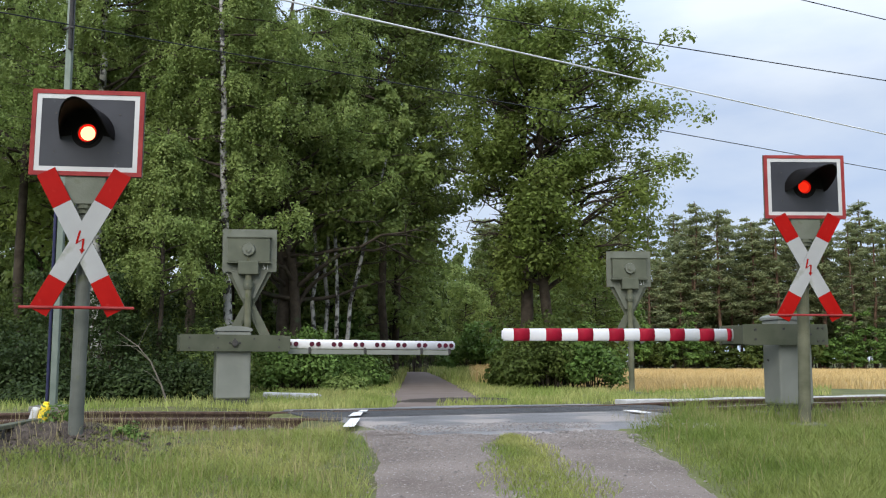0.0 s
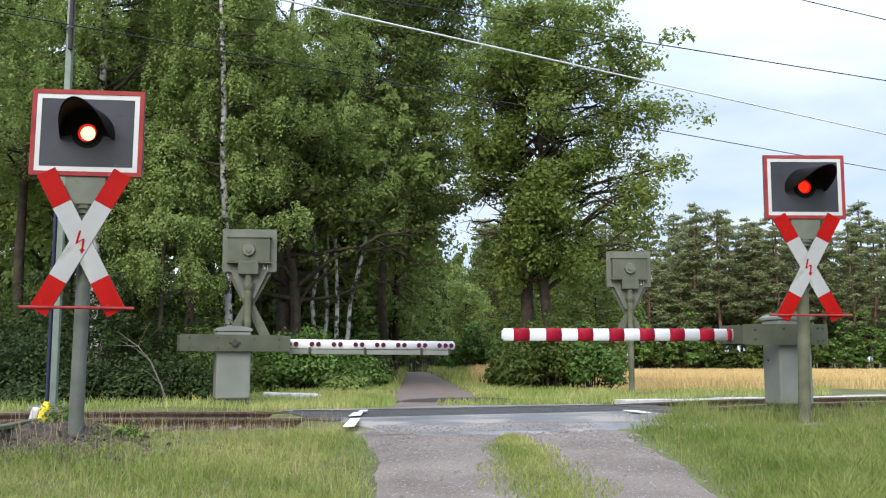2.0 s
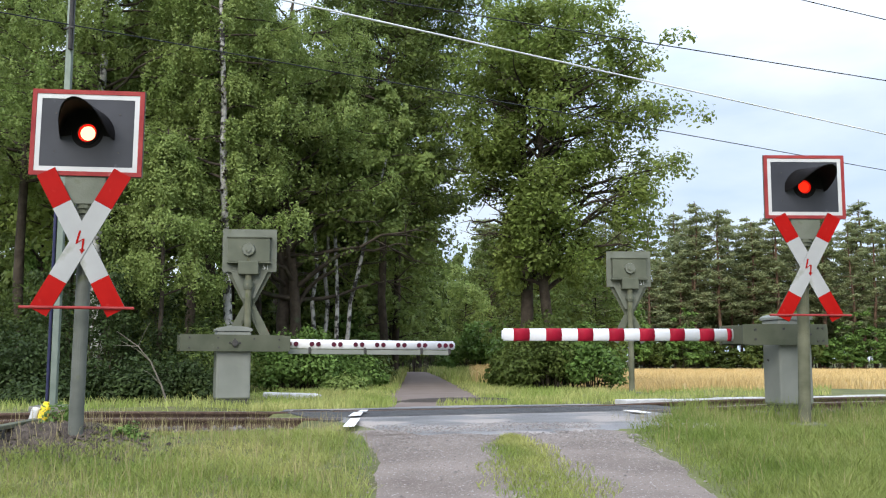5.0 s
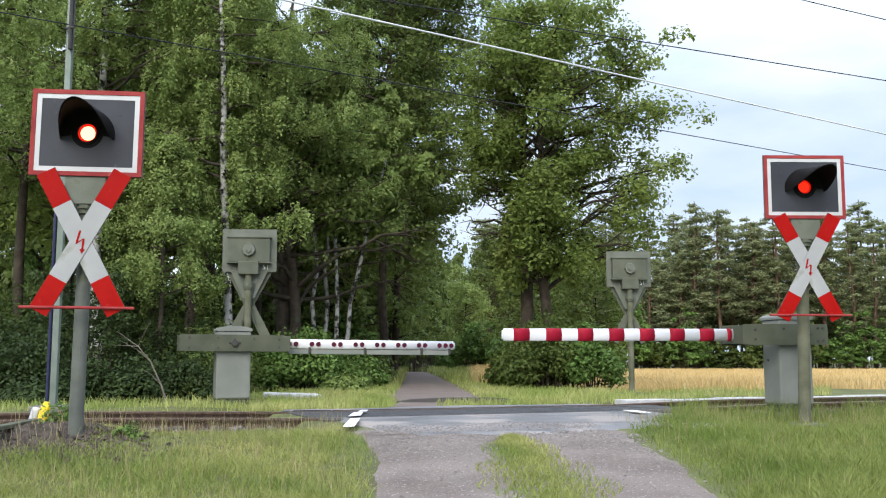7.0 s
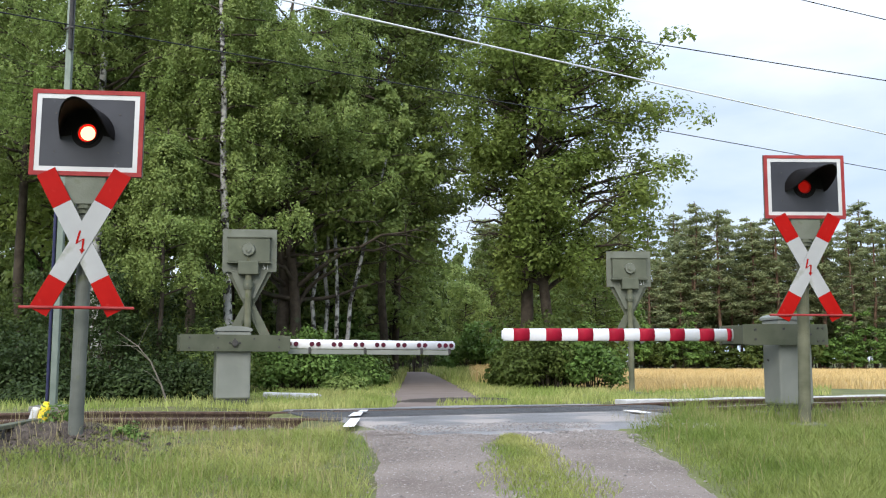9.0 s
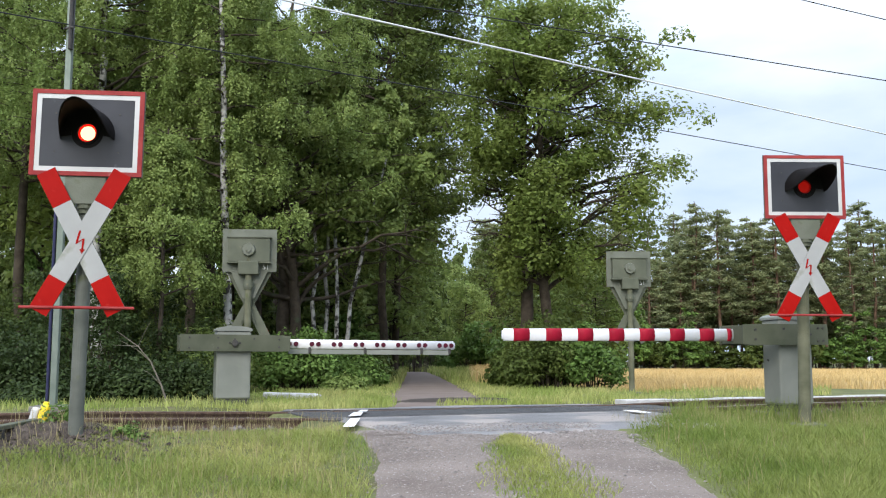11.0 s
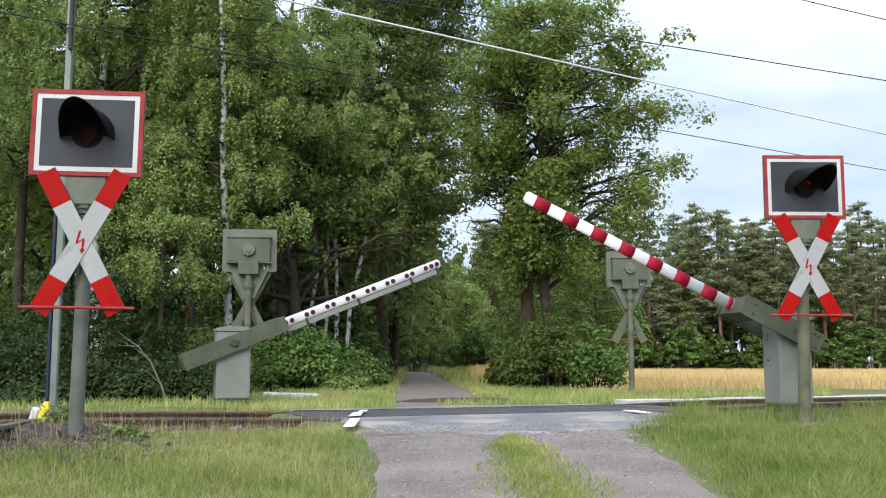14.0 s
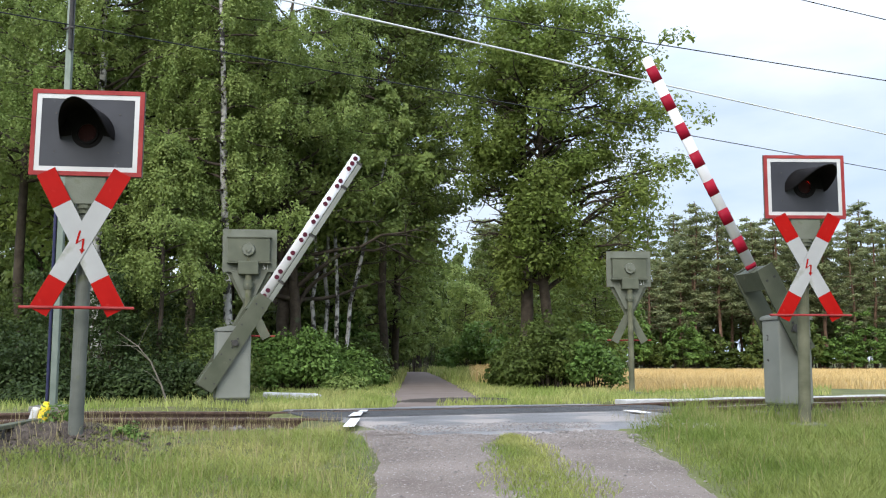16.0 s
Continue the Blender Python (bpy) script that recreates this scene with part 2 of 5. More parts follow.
def rod(bm, a, b, r0, r1=None, seg=12):
    """Adds a capped tapered rod from a to b."""
    a, b = Vector(a), Vector(b)
    d = b - a
    m = Matrix.Translation((a + b) / 2) @ d.to_track_quat("Z", "Y").to_matrix().to_4x4()
    bmesh.ops.create_cone(bm, cap_ends=True, segments=seg, radius1=r0, radius2=r0 if r1 is None else r1, depth=d.length, matrix=m)
    return bm


def prism(bm, outline, y0, y1, m=None):
    """Adds a plate: an outline in x, z, from y0 to y1."""
    front = [bm.verts.new((x, y0, z)) for x, z in outline]
    back = [bm.verts.new((x, y1, z)) for x, z in outline]
    bm.faces.new(front)
    bm.faces.new(back[::-1])
    n = len(outline)
    for i in range(n):
        bm.faces.new((front[i], back[i], back[(i + 1) % n], front[(i + 1) % n]))
    bmesh.ops.recalc_face_normals(bm, faces=bm.faces)
    if m is not None:
        bmesh.ops.transform(bm, matrix=m, verts=front + back)
    return bm


def ring_plate(bm, hw, hh, inner, y0, y1, cz=0.0):
    """Adds a rectangular plate with a hole: inner is a radius, or a pair of half sizes."""
    n = 48
    angles = sorted({2 * math.pi * i / n for i in range(n)} | {math.atan2(sz * hh, sx * hw) % (2 * math.pi) for sx in (1, -1) for sz in (1, -1)}
                    | (set() if isinstance(inner, float) else {math.atan2(sz * inner[1], sx * inner[0]) % (2 * math.pi) for sx in (1, -1) for sz in (1, -1)}))

    def rim(a, w, h):
        c, s = math.cos(a), math.sin(a)
        k = min(w / abs(c) if abs(c) > 1e-9 else 1e9, h / abs(s) if abs(s) > 1e-9 else 1e9)
        return c * k, s * k
    loops = []
    for y in (y0, y1):
        o = [bm.verts.new((rim(a, hw, hh)[0], y, cz + rim(a, hw, hh)[1])) for a in angles]
        if isinstance(inner, float):
            i = [bm.verts.new((inner * math.cos(a), y, cz + inner * math.sin(a))) for a in angles]
        else:
            i = [bm.verts.new((rim(a, *inner)[0], y, cz + rim(a, *inner)[1])) for a in angles]
        loops.append((o, i))
    (o0, i0), (o1, i1) = loops
    k = len(angles)
    for j in range(k):
        q = (j + 1) % k
        bm.faces.new((o0[j], o0[q], i0[q], i0[j]))
        bm.faces.new((o1[q], o1[j], i1[j], i1[q]))
        bm.faces.new((o0[q], o0[j], o1[j], o1[q]))
        bm.faces.new((i0[j], i0[q], i1[q], i1[j]))
    bmesh.ops.recalc_face_normals(bm, faces=bm.faces)
    return bm


def tubes(paths, sides=7):
    """Vertices and quads of tapered tubes along polylines [(points, radii), ...]."""
    vs, fs, base = [], [], 0
    ang = np.arange(sides) * 2 * np.pi / sides
    for pts, rad in paths:
        pts = np.asarray(pts, float)
        n = len(pts)
        tan = np.gradient(pts, axis=0)
        tan /= np.linalg.norm(tan, axis=1)[:, None] + 1e-9
        ref = np.where(np.abs(tan[:, 2:3]) > 0.9, np.array([[1.0, 0, 0]]), np.array([[0, 0, 1.0]]))
        u = np.cross(tan, ref)
        u /= np.linalg.norm(u, axis=1)[:, None] + 1e-9
        v = np.cross(tan, u)
        r = np.asarray(rad, float)[:, None, None]
        vs.append((pts[:, None, :] + r * (np.cos(ang)[None, :, None] * u[:, None, :] + np.sin(ang)[None, :, None] * v[:, None, :])).reshape(-1, 3))
        i = np.arange(n - 1)[:, None] * sides + base
        j = np.arange(sides)[None, :]
        q = (j + 1) % sides
        fs.append(np.stack([i + j, i + q, i + q + sides, i + j + sides], -1).reshape(-1, 4))
        base += n * sides
    return np.concatenate(vs), np.concatenate(fs)


def leaf_quads(rng, centres, facing, size, hang=0.0, aspect=0.55, loose=0.5):
    """Vertices and quads of one small diamond leaf at each centre, turned towards its facing with some scatter."""
    n = len(centres)
    up = facing + loose * rng.normal(size=(n, 3))
    up /= np.linalg.norm(up, axis=1)[:, None] + 1e-9
    d = rng.normal(size=(n, 3))
    d[:, 2] -= hang
    d -= (d * up).sum(1)[:, None] * up
    d /= np.linalg.norm(d, axis=1)[:, None] + 1e-9
    w = np.cross(up, d)
    s = size * rng.uniform(0.6, 1.3, n)[:, None]
    d, w = d * s * 0.5, w * s * 0.5 * aspect
    v = np.stack([centres - d, centres + w - d * 0.1, centres + d, centres - w - d * 0.1], 1).reshape(-1, 3)
    return v, np.arange(n * 4).reshape(-1, 4)


def clumps(rng, tips, per, spread, squash):
    """Leaf places and facings in a flattened clump round each twig end."""
    n = len(tips)
    radius = np.repeat(spread * rng.uniform(0.55, 1.3, n), per)[:, None]
    out = rng.normal(size=(n * per, 3))
    out /= np.linalg.norm(out, axis=1)[:, None] + 1e-9
    off = out * radius * rng.uniform(0.03, 1, (n * per, 1)) ** 0.45
    off[:, 2] *= squash
    return np.repeat(tips, per, 0) + off, out + np.array([0, 0, 0.75])


def strands(rng, tips, count, length, per):
    """Leaf places and facings along thin hanging twigs below each branch end."""
    n = len(tips) * count
    base = np.repeat(tips, count, 0)
    a = rng.uniform(0, 6.28, n)
    out = np.stack([np.cos(a), np.sin(a), np.zeros(n)], 1)
    ln = length * rng.uniform(0.35, 1.25, n)
    t = rng.uniform(0, 1, (n, per)) ** 0.8
    side = 0.30 * rng.uniform(0.2, 1, (n, 1)) * np.sqrt(t)
    p = base[:, None, :] + out[:, None, :] * side[:, :, None] + rng.normal(size=(n, per, 3)) * 0.035
    p[:, :, 2] -= (ln[:, None] * t ** 1.3) - 0.12 * np.sqrt(t)
    face = np.repeat(out * 0.8 + np.array([0, 0, 0.6]), per, 0)
    return p.reshape(-1, 3), face


def fit_ground(x, y):
    """Height of the ground: the lane climbs to the crossing, the meadow falls away behind it."""
    x, y = np.asarray(x, float), np.asarray(y, float)
    off = y - 12.7 - 0.42 * x
    near = -0.075 * np.clip(8.6 - y, 0, 6) * np.clip((9.5 - y) / 1.0, 0, 1)
    side = 0.05 * np.clip((np.abs(x - 0.3) - 3.0) / 1.5, 0, 1) * np.clip((4 - np.abs(off)) / 2, 0, 1)
    field = -0.42 * np.clip((off - 7.0) / 4.0, 0, 1) * np.clip((x - 3.0) / 3.0, 0, 1)
    wave = 0.025 * np.sin(x * 1.7 + 0.6 * y) * np.sin(y * 1.3 - 0.8 * x) * np.clip((np.abs(x - 0.4) - 1.9) / 0.8, 0, 1)
    mound = 0.2 * np.exp(-(((x + 3.4) / 0.9) ** 2 + ((y - 8.6) / 0.7) ** 2))
    dip = mound - 0.07 * np.clip((-off - 1.9) / 0.6, 0, 1) * np.clip((np.abs(x - 0.4) - 2.2) / 0.8, 0, 1)
    perp = np.abs(y - 12.72 - 0.42 * x) * 0.922
    along = (x + 0.42 * (y - 12.72)) * 0.922
    trench = -0.34 * np.clip((2.15 - perp) / 0.3, 0, 1) * np.clip((np.abs(along - 0.65) - 2.75) / 0.4, 0, 1)
    return near + side + field + wave + dip + trench - 0.03


# ---- ground, road, track ----
TRACK_Y, TRACK_K = 12.72, 0.42          # centre line of the track: y = TRACK_Y + TRACK_K * x
TRACK_A = math.atan(TRACK_K)


def track_pose(along, across, z=0.0):
    c, s = math.cos(TRACK_A), math.sin(TRACK_A)
    return Vector((along * c - across * s, TRACK_Y + along * s + across * c, z))


def rail_rise(along):
    return 0.055 * min(1.0, max(0.0, (abs(along - 0.4) - 2.2) / 2.5))


def build_ground():
    xs = np.concatenate([-np.geomspace(900, 14, 14), np.linspace(-12, 14, 131), np.geomspace(16, 900, 14)])
    ys = np.concatenate([[-900, -300, -80, -20, -6], np.linspace(0, 26, 131), np.geomspace(27, 1500, 30)])
    gx, gy = np.meshgrid(xs, ys)
    v = np.stack([gx, gy, fit_ground(gx, gy)], -1).reshape(-1, 3)
    n, k = len(xs), len(ys)
    i = (np.arange(k - 1)[:, None] * n + np.arange(n - 1)[None, :])
    f = np.stack([i, i + 1, i + 1 + n, i + n], -1).reshape(-1, 4)
    ob = from_arrays("ground", v, f, M_GRASS_GROUND, smooth=True)
    return tagged(ob, "grassy sandy ground around the level crossing", "ground", kind="structure")


build_ground()


def strip(name, left, right, material, lift, label, category, wobble=0.05, seed=1, steps=120):
    """A ribbon of road between two edge functions x(y), with ragged edges, draped on the ground."""
    rng = np.random.default_rng(seed)
    y = np.linspace(left[0][0], left[-1][0], steps)
    xl = np.interp(y, *zip(*left)) + wobble * (rng.normal(size=steps) * 0.5 + np.sin(y * 5.1) * 0.6)
    xr = np.interp(y, *zip(*right)) + wobble * (rng.normal(size=steps) * 0.5 + np.sin(y * 4.3 + 1) * 0.6)
    m = 9
    u = np.linspace(0, 1, m)[None, :]
    gx = xl[:, None] * (1 - u) + xr[:, None] * u
    gy = np.repeat(y[:, None], m, 1)
    gz = fit_ground(gx, gy) + lift - 0.03 * np.abs(2 * u - 1) ** 6
    v = np.stack([gx, gy, gz], -1).reshape(-1, 3)
    i = (np.arange(steps - 1)[:, None] * m + np.arange(m - 1)[None, :])
    f = np.stack([i, i + 1, i + 1 + m, i + m], -1).reshape(-1, 4)
    return tagged(from_arrays(name, v, f, material, smooth=True), label, category, kind="structure")


strip("road_near", [(-40, -0.8), (2.5, -0.8), (6, -0.55), (7.5, -0.62), (8.8, -0.85), (9.6, -1.05)], [(-40, 1.9), (2.5, 1.9), (6, 1.87), (7.5, 1.9), (8.8, 1.78), (9.6, 1.98)],
      M_GRAVEL, 0.02, "stony gravel lane with two worn wheel ruts", "road", 0.025, steps=500)
FAR_L = [(13.6, -0.8), (16, -0.8), (17.7, -1.0), (26, -1.2), (41, -1.69), (56.5, -2.2), (60, -2.4)]
FAR_R = [(13.6, -0.05), (15.2, 0.0), (16.2, 0.6), (17.7, 0.72), (26, 0.42), (41, -0.1), (56.5, -0.8), (60, -1.0)]
strip("road_far", FAR_L, FAR_R, M_EARTH, 0.03, "brown earth lane leading away between the trees", "road", 0.04, 2, steps=300)
# dark ribbon laid where only shade crosses the lane
strip("painted_shade", [(15.5, -0.6), (16.2, -0.9), (16.9, -0.75), (17.4, -0.2)], [(15.5, 0.2), (16.2, 1.0), (16.9, 1.35), (17.4, 1.2)], M_PAINTED_SHADE, 0.038, "dark strip painted as shade across the lane", "road", 0.06, 3, steps=40)


def asphalt_apron():
    """Patched asphalt in front of and behind the rails."""
    rng = np.random.default_rng(5)
    for name, a, b, off0, off1 in (("asphalt_apron", -1.75, 2.6, -3.6, -0.86), ("asphalt_apron_far", -1.9, 3.1, 0.86, 1.35)):
        al = np.linspace(a, b, 40)
        ac = np.linspace(0, 1, 14)
        lo = off0 + 0.25 * np.sin(al * 2.1) + 0.12 * rng.normal(size=40) if off0 < 0 else np.full(40, off0)
        hi = np.full(40, off1) if off0 < 0 else off1 + 0.15 * np.sin(al * 1.7)
        vs = []
        for i, p in enumerate(al):
            for q in ac:
                w = track_pose(p, lo[i] * (1 - q) + hi[i] * q)
                vs.append((w.x, w.y, float(fit_ground(w.x, w.y)) + 0.034 - (0.05 if i in (0, 39) or (q in (0.0, 1.0) and abs(lo[i] * (1 - q) + hi[i] * q) > 1.2) else 0)))
        i = (np.arange(39)[:, None] * 14 + np.arange(13)[None, :])
        f = np.stack([i, i + 1, i + 15, i + 14], -1).reshape(-1, 4)[:, ::-1]
        tagged(from_arrays(name, np.array(vs), f, M_ASPHALT, smooth=True), "worn patched asphalt beside the rails", "road", kind="structure")


asphalt_apron()


def build_track():
    track = empty("railway_track", Matrix.Identity(4), "single railway track with rusty rails on ballast", "railway track", kind="structure")
    # profile of a rail, across and up, head at z = 0
    prof = [(-0.06, -0.15), (0.06, -0.15), (0.06, -0.138), (0.012, -0.12), (0.012, -0.045), (0.035, -0.035), (0.035, -0.006), (0.028, 0.0), (-0.028, 0.0), (-0.035, -0.006),
            (-0.035, -0.035), (-0.012, -0.045), (-0.012, -0.12), (-0.06, -0.138)]
    al = np.concatenate([np.linspace(-60, -8, 14), np.linspace(-7, 9, 41), np.linspace(10, 90, 18)])
    k = len(prof)
    for side in (-0.752, 0.752):
        vs = [track_pose(a, side + p, rail_rise(a) + h) for a in al for p, h in prof]
        i = np.arange(len(al) - 1)[:, None] * k
        j = np.arange(k)[None, :]
        f = np.stack([i + j, i + (j + 1) % k, i + (j + 1) % k + k, i + j + k], -1).reshape(-1, 4)
        ob = from_arrays("rail", np.array(vs), f, M_RAIL, track)
        ob.data.materials.append(M_RAILTOP)
        idx = np.zeros(len(f), dtype=np.int32)
        idx[np.tile(j[0] == 7, len(al) - 1)] = 1
        ob.data.polygons.foreach_set("material_index", idx)
    bm = bmesh.new()
    box(bm, -0.13, 0.13, -1.3, 1.3, -0.30, -0.152, 0.02)
    first = part("sleeper", bm, M_SLEEPER, track)
    spots = [a for a in np.arange(-26, 40, 0.63) if not -2.3 < a < 3.3]
    for n, a in enumerate(spots):
        ob = first if n == 0 else new("sleeper", first.data)
        ob.parent = track
        ob.matrix_basis = Matrix.Translation(track_pose(a, 0, rail_rise(a))) @ pose(0, 0, 0, 0, 0, math.degrees(TRACK_A))
    # ballast: low bed of stones
    rng = np.random.default_rng(8)
    n = 10000
    a = rng.uniform(-12, 20, n)
    a = a[(a < -2.2) | (a > 3.2)]
    c = rng.uniform(-1.95, 1.95, len(a))
    c0, s0 = math.cos(TRACK_A), math.sin(TRACK_A)
    x, y = a * c0 - c * s0, TRACK_Y + a * s0 + c * c0
    rise = 0.055 * np.clip((np.abs(a - 0.4) - 2.2) / 2.5, 0, 1)
    z = -0.115 + rise - 0.10 * np.clip(np.abs(c) - 1.2, 0, 1) + rng.normal(size=len(a)) * 0.012
    cen = np.stack([x, y, z], 1)
    octa = np.array([(1, 0, 0), (-1, 0, 0), (0, 1, 0), (0, -1, 0), (0, 0, 1), (0, 0, -1)], float)
    tri = np.array([(0, 2, 4), (2, 1, 4), (1, 3, 4), (3, 0, 4), (2, 0, 5), (1, 2, 5), (3, 1, 5), (0, 3, 5)])
    v = cen[:, None, :] + octa[None] * rng.uniform(0.018, 0.042, (len(a), 6, 1))
    f = (np.arange(len(a))[:, None, None] * 6 + tri[None]).reshape(-1, 3)
    tagged(from_arrays("ballast", v.reshape(-1, 3), f, M_BALLAST), "dark brown crushed stone ballast", "ballast", kind="stuff")
    bed = [(-2.3, -0.30), (-1.5, -0.15), (1.5, -0.15), (2.3, -0.30)]
    al2 = np.concatenate([np.linspace(-60, -6, 10), np.linspace(-5, 6, 23), np.linspace(8, 90, 12)])
    vs = np.array([track_pose(q, p, rail_rise(q) + h) for q in al2 for p, h in bed])
    i = (np.arange(len(al2) - 1)[:, None] * 4 + np.arange(3)[None, :])
    f = np.stack([i, i + 1, i + 5, i + 4], -1).reshape(-1, 4)
    tagged(from_arrays("track_bed", vs, f, M_BALLAST, smooth=True), "ballast bed under the sleepers", "track bed", kind="structure")


build_track()


def lane_stones():
    """Loose stones pressed into the lane and strewn along the asphalt's edge."""
    rng = np.random.default_rng(18)
    n = 15000
    y = 4.8 + 5.6 * rng.uniform(0, 1, n) ** 0.8
    x = rng.uniform(-0.6, 1.78, n) + np.where(y > 9, -0.2, 0)
    ok = (y < TRACK_Y + TRACK_K * x - 2.5 - 1.1 * rng.uniform(0, 1, n) ** 2) & ((np.sin(x * 3 + y) + rng.normal(size=n) > -0.6) | (y > 8))
    x, y = x[ok], y[ok]
    k = len(x)
    r = rng.uniform(0.003, 0.008, k) * np.where(rng.uniform(0, 1, k) < 0.05, 2.2, 1.0) * np.where(y > 7.8, 1.3, 1.0)
    cen = np.stack([x, y, fit_ground(x, y) + np.where(y > TRACK_Y + TRACK_K * x - 3.8, 0.036, 0.02) + r * 0.2], 1)
    octa = np.array([(1, 0, 0), (-1, 0, 0), (0, 1, 0), (0, -1, 0), (0, 0, 0.6), (0, 0, -0.6)], float)
    tri = np.array([(0, 2, 4), (2, 1, 4), (1, 3, 4), (3, 0, 4)])
    v = cen[:, None, :] + octa[None] * r[:, None, None] * rng.uniform(0.7, 1.3, (k, 6, 1))
    f = (np.arange(k)[:, None, None] * 6 + tri[None]).reshape(-1, 3)
    tagged(from_arrays("lane_stones", v.reshape(-1, 3), f, M_STONE), "loose grey stones on the lane", "gravel", kind="stuff")


lane_stones()


def soil_stones():
    """Bare stony soil round the foot of the sign post."""
    rng = np.random.default_rng(19)
    n = 2000
    x, y = -3.5 + rng.normal(size=n) * 0.45, 8.25 + rng.normal(size=n) * 0.3
    r = rng.uniform(0.012, 0.04, n)
    cen = np.stack([x, y, fit_ground(x, y) + r * 0.2], 1)
    octa = np.array([(1, 0, 0), (-1, 0, 0), (0, 1, 0), (0, -1, 0), (0, 0, 0.7), (0, 0, -0.7)], float)
    tri = np.array([(0, 2, 4), (2, 1, 4), (1, 3, 4), (3, 0, 4)])
    v = cen[:, None, :] + octa[None] * r[:, None, None] * rng.uniform(0.6, 1.3, (n, 6, 1))
    f = (np.arange(n)[:, None, None] * 6 + tri[None]).reshape(-1, 3)
    tagged(from_arrays("stony_soil", v.reshape(-1, 3), f, M_SOIL), "brown stony soil round the sign post", "soil", kind="stuff")


soil_stones()


def crossing_panels():
    """Dark slabs between and beside the rails where the lane crosses."""
    deck = empty("crossing_deck", Matrix.Identity(4), "dark rubber and asphalt slabs between the rails", "crossing deck", kind="structure")
    rot = pose(0, 0, 0, 0, 0, math.degrees(TRACK_A))
    for a0 in np.arange(-1.9, 3.2, 0.62):
        for c0, c1, top in ((-0.70, -0.01, -0.004), (0.01, 0.70, -0.004)):
            bm = bmesh.new()
            box(bm, 0.006, 0.614, c0, c1, -0.16, top + random.uniform(-0.006, 0.002), 0.01)
            ob = part("panel", bm, M_PANEL, deck)
            ob.matrix_basis = Matrix.Translation(track_pose(a0, 0)) @ rot
    for c0, c1 in ((-1.02, -0.80), (0.80, 1.02)):
        bm = bmesh.new()
        box(bm, -1.9, 3.2, c0, c1, -0.16, -0.002, 0.01)
        ob = part("edge_slab", bm, M_PANEL, deck)
        ob.matrix_basis = Matrix.Translation(track_pose(0, 0)) @ rot


crossing_panels()


def painted_mark(pts, z):
    bm = bmesh.new()
    prism(bm, [(p[0], p[1]) for p in pts], 0, 0.004, pose(0, 0, z, -90, 0, 0))
    ob = part("road_marking", bm, M_PAINT_W)
    return tagged(ob, "worn white painted dash on the asphalt", "road marking", "dashes of the edge marking")


painted_mark([(-0.97, 9.45), (-0.86, 9.45), (-0.92, 10.8), (-1.02, 10.75)], 0.03)
painted_mark([(-1.09, 11.25), (-0.96, 11.35), (-0.99, 12.0), (-1.10, 12.0)], 0.03)
painted_mark([(-1.07, 12.2), (-0.97, 12.3), (-0.97, 12.6), (-1.05, 12.6)], 0.03)
painted_mark([(2.42, 12.0), (2.56, 12.0), (2.46, 12.55), (2.32, 12.55)], 0.03)


def trough(a0, a1, across, z, label):
    """Concrete cable trough lids in a row."""
    row = empty("cable_trough", Matrix.Identity(4), label, "cable trough")
    a = a0
    while a < a1:
        bm = bmesh.new()
        box(bm, 0, 0.97, -0.17, 0.17, -0.10, 0.05, 0.012)
        ob = part("lid", bm, M_CONCRETE, row)
        ob.matrix_basis = Matrix.Translation(track_pose(a, across, z + random.uniform(-0.01, 0.01))) @ pose(0, 0, 0, 0, 0, math.degrees(TRACK_A) + random.uniform(-0.6, 0.6))
        a += 1.0


trough(4.0, 9.5, 1.95, -0.035, "pale concrete trough lids along the track")
trough(6.2, 14.0, -1.75, -0.08, "weathered concrete trough lids half hidden in grass")


def slab():
    bm = bmesh.new()
    box(bm, -0.5, 0.5, -0.35, 0.35, 0, 0.10, 0.03)
    ob = part("concrete_slab", bm, M_CONCRETE)
    ob.matrix_basis = pose(-2.72, 17.5, -0.02, 0, 2, 14)
    tagged(ob, "whitish concrete slab lying in the grass", "concrete slab")


slab()


# ---- warning signs ----
LEVELS = [("lamp_out", (1, 0.05, 0.02), 0.0), ("lamp_dim", (1.0, 0.012, 0.004), 0.22), ("lamp_red", (1.0, 0.03, 0.008), 0.9), ("lamp_bright", (1.0, 0.62, 0.28), 2.2)]
M_LEVEL = [glow_mat(n, c, s) for n, c, s in LEVELS]
M_RIM = [glow_mat(n + "_rim", (1.0, 0.01, 0.004), s) for (n, c, _), s in zip(LEVELS, (0.0, 0.10, 0.6, 1.0))]
BOARD_Z = 2.68
HW, HH = 0.475, 0.38


def text_mesh(body, size, parent, m, material, name="digits"):
    cu = bpy.data.curves.new(name, "FONT")
    cu.body, cu.size, cu.extrude, cu.align_x, cu.align_y = body, size, 0.002, "CENTER", "CENTER"
    tmp = new("text_source", cu)
    dg = bpy.context.evaluated_depsgraph_get()
    me = bpy.data.meshes.new_from_object(tmp.evaluated_get(dg))
    bpy.data.objects.remove(tmp)
    me.materials.clear()
    me.materials.append(material)
    ob = new(name, me)
    ob.parent = parent
    ob.matrix_basis = m
    return ob


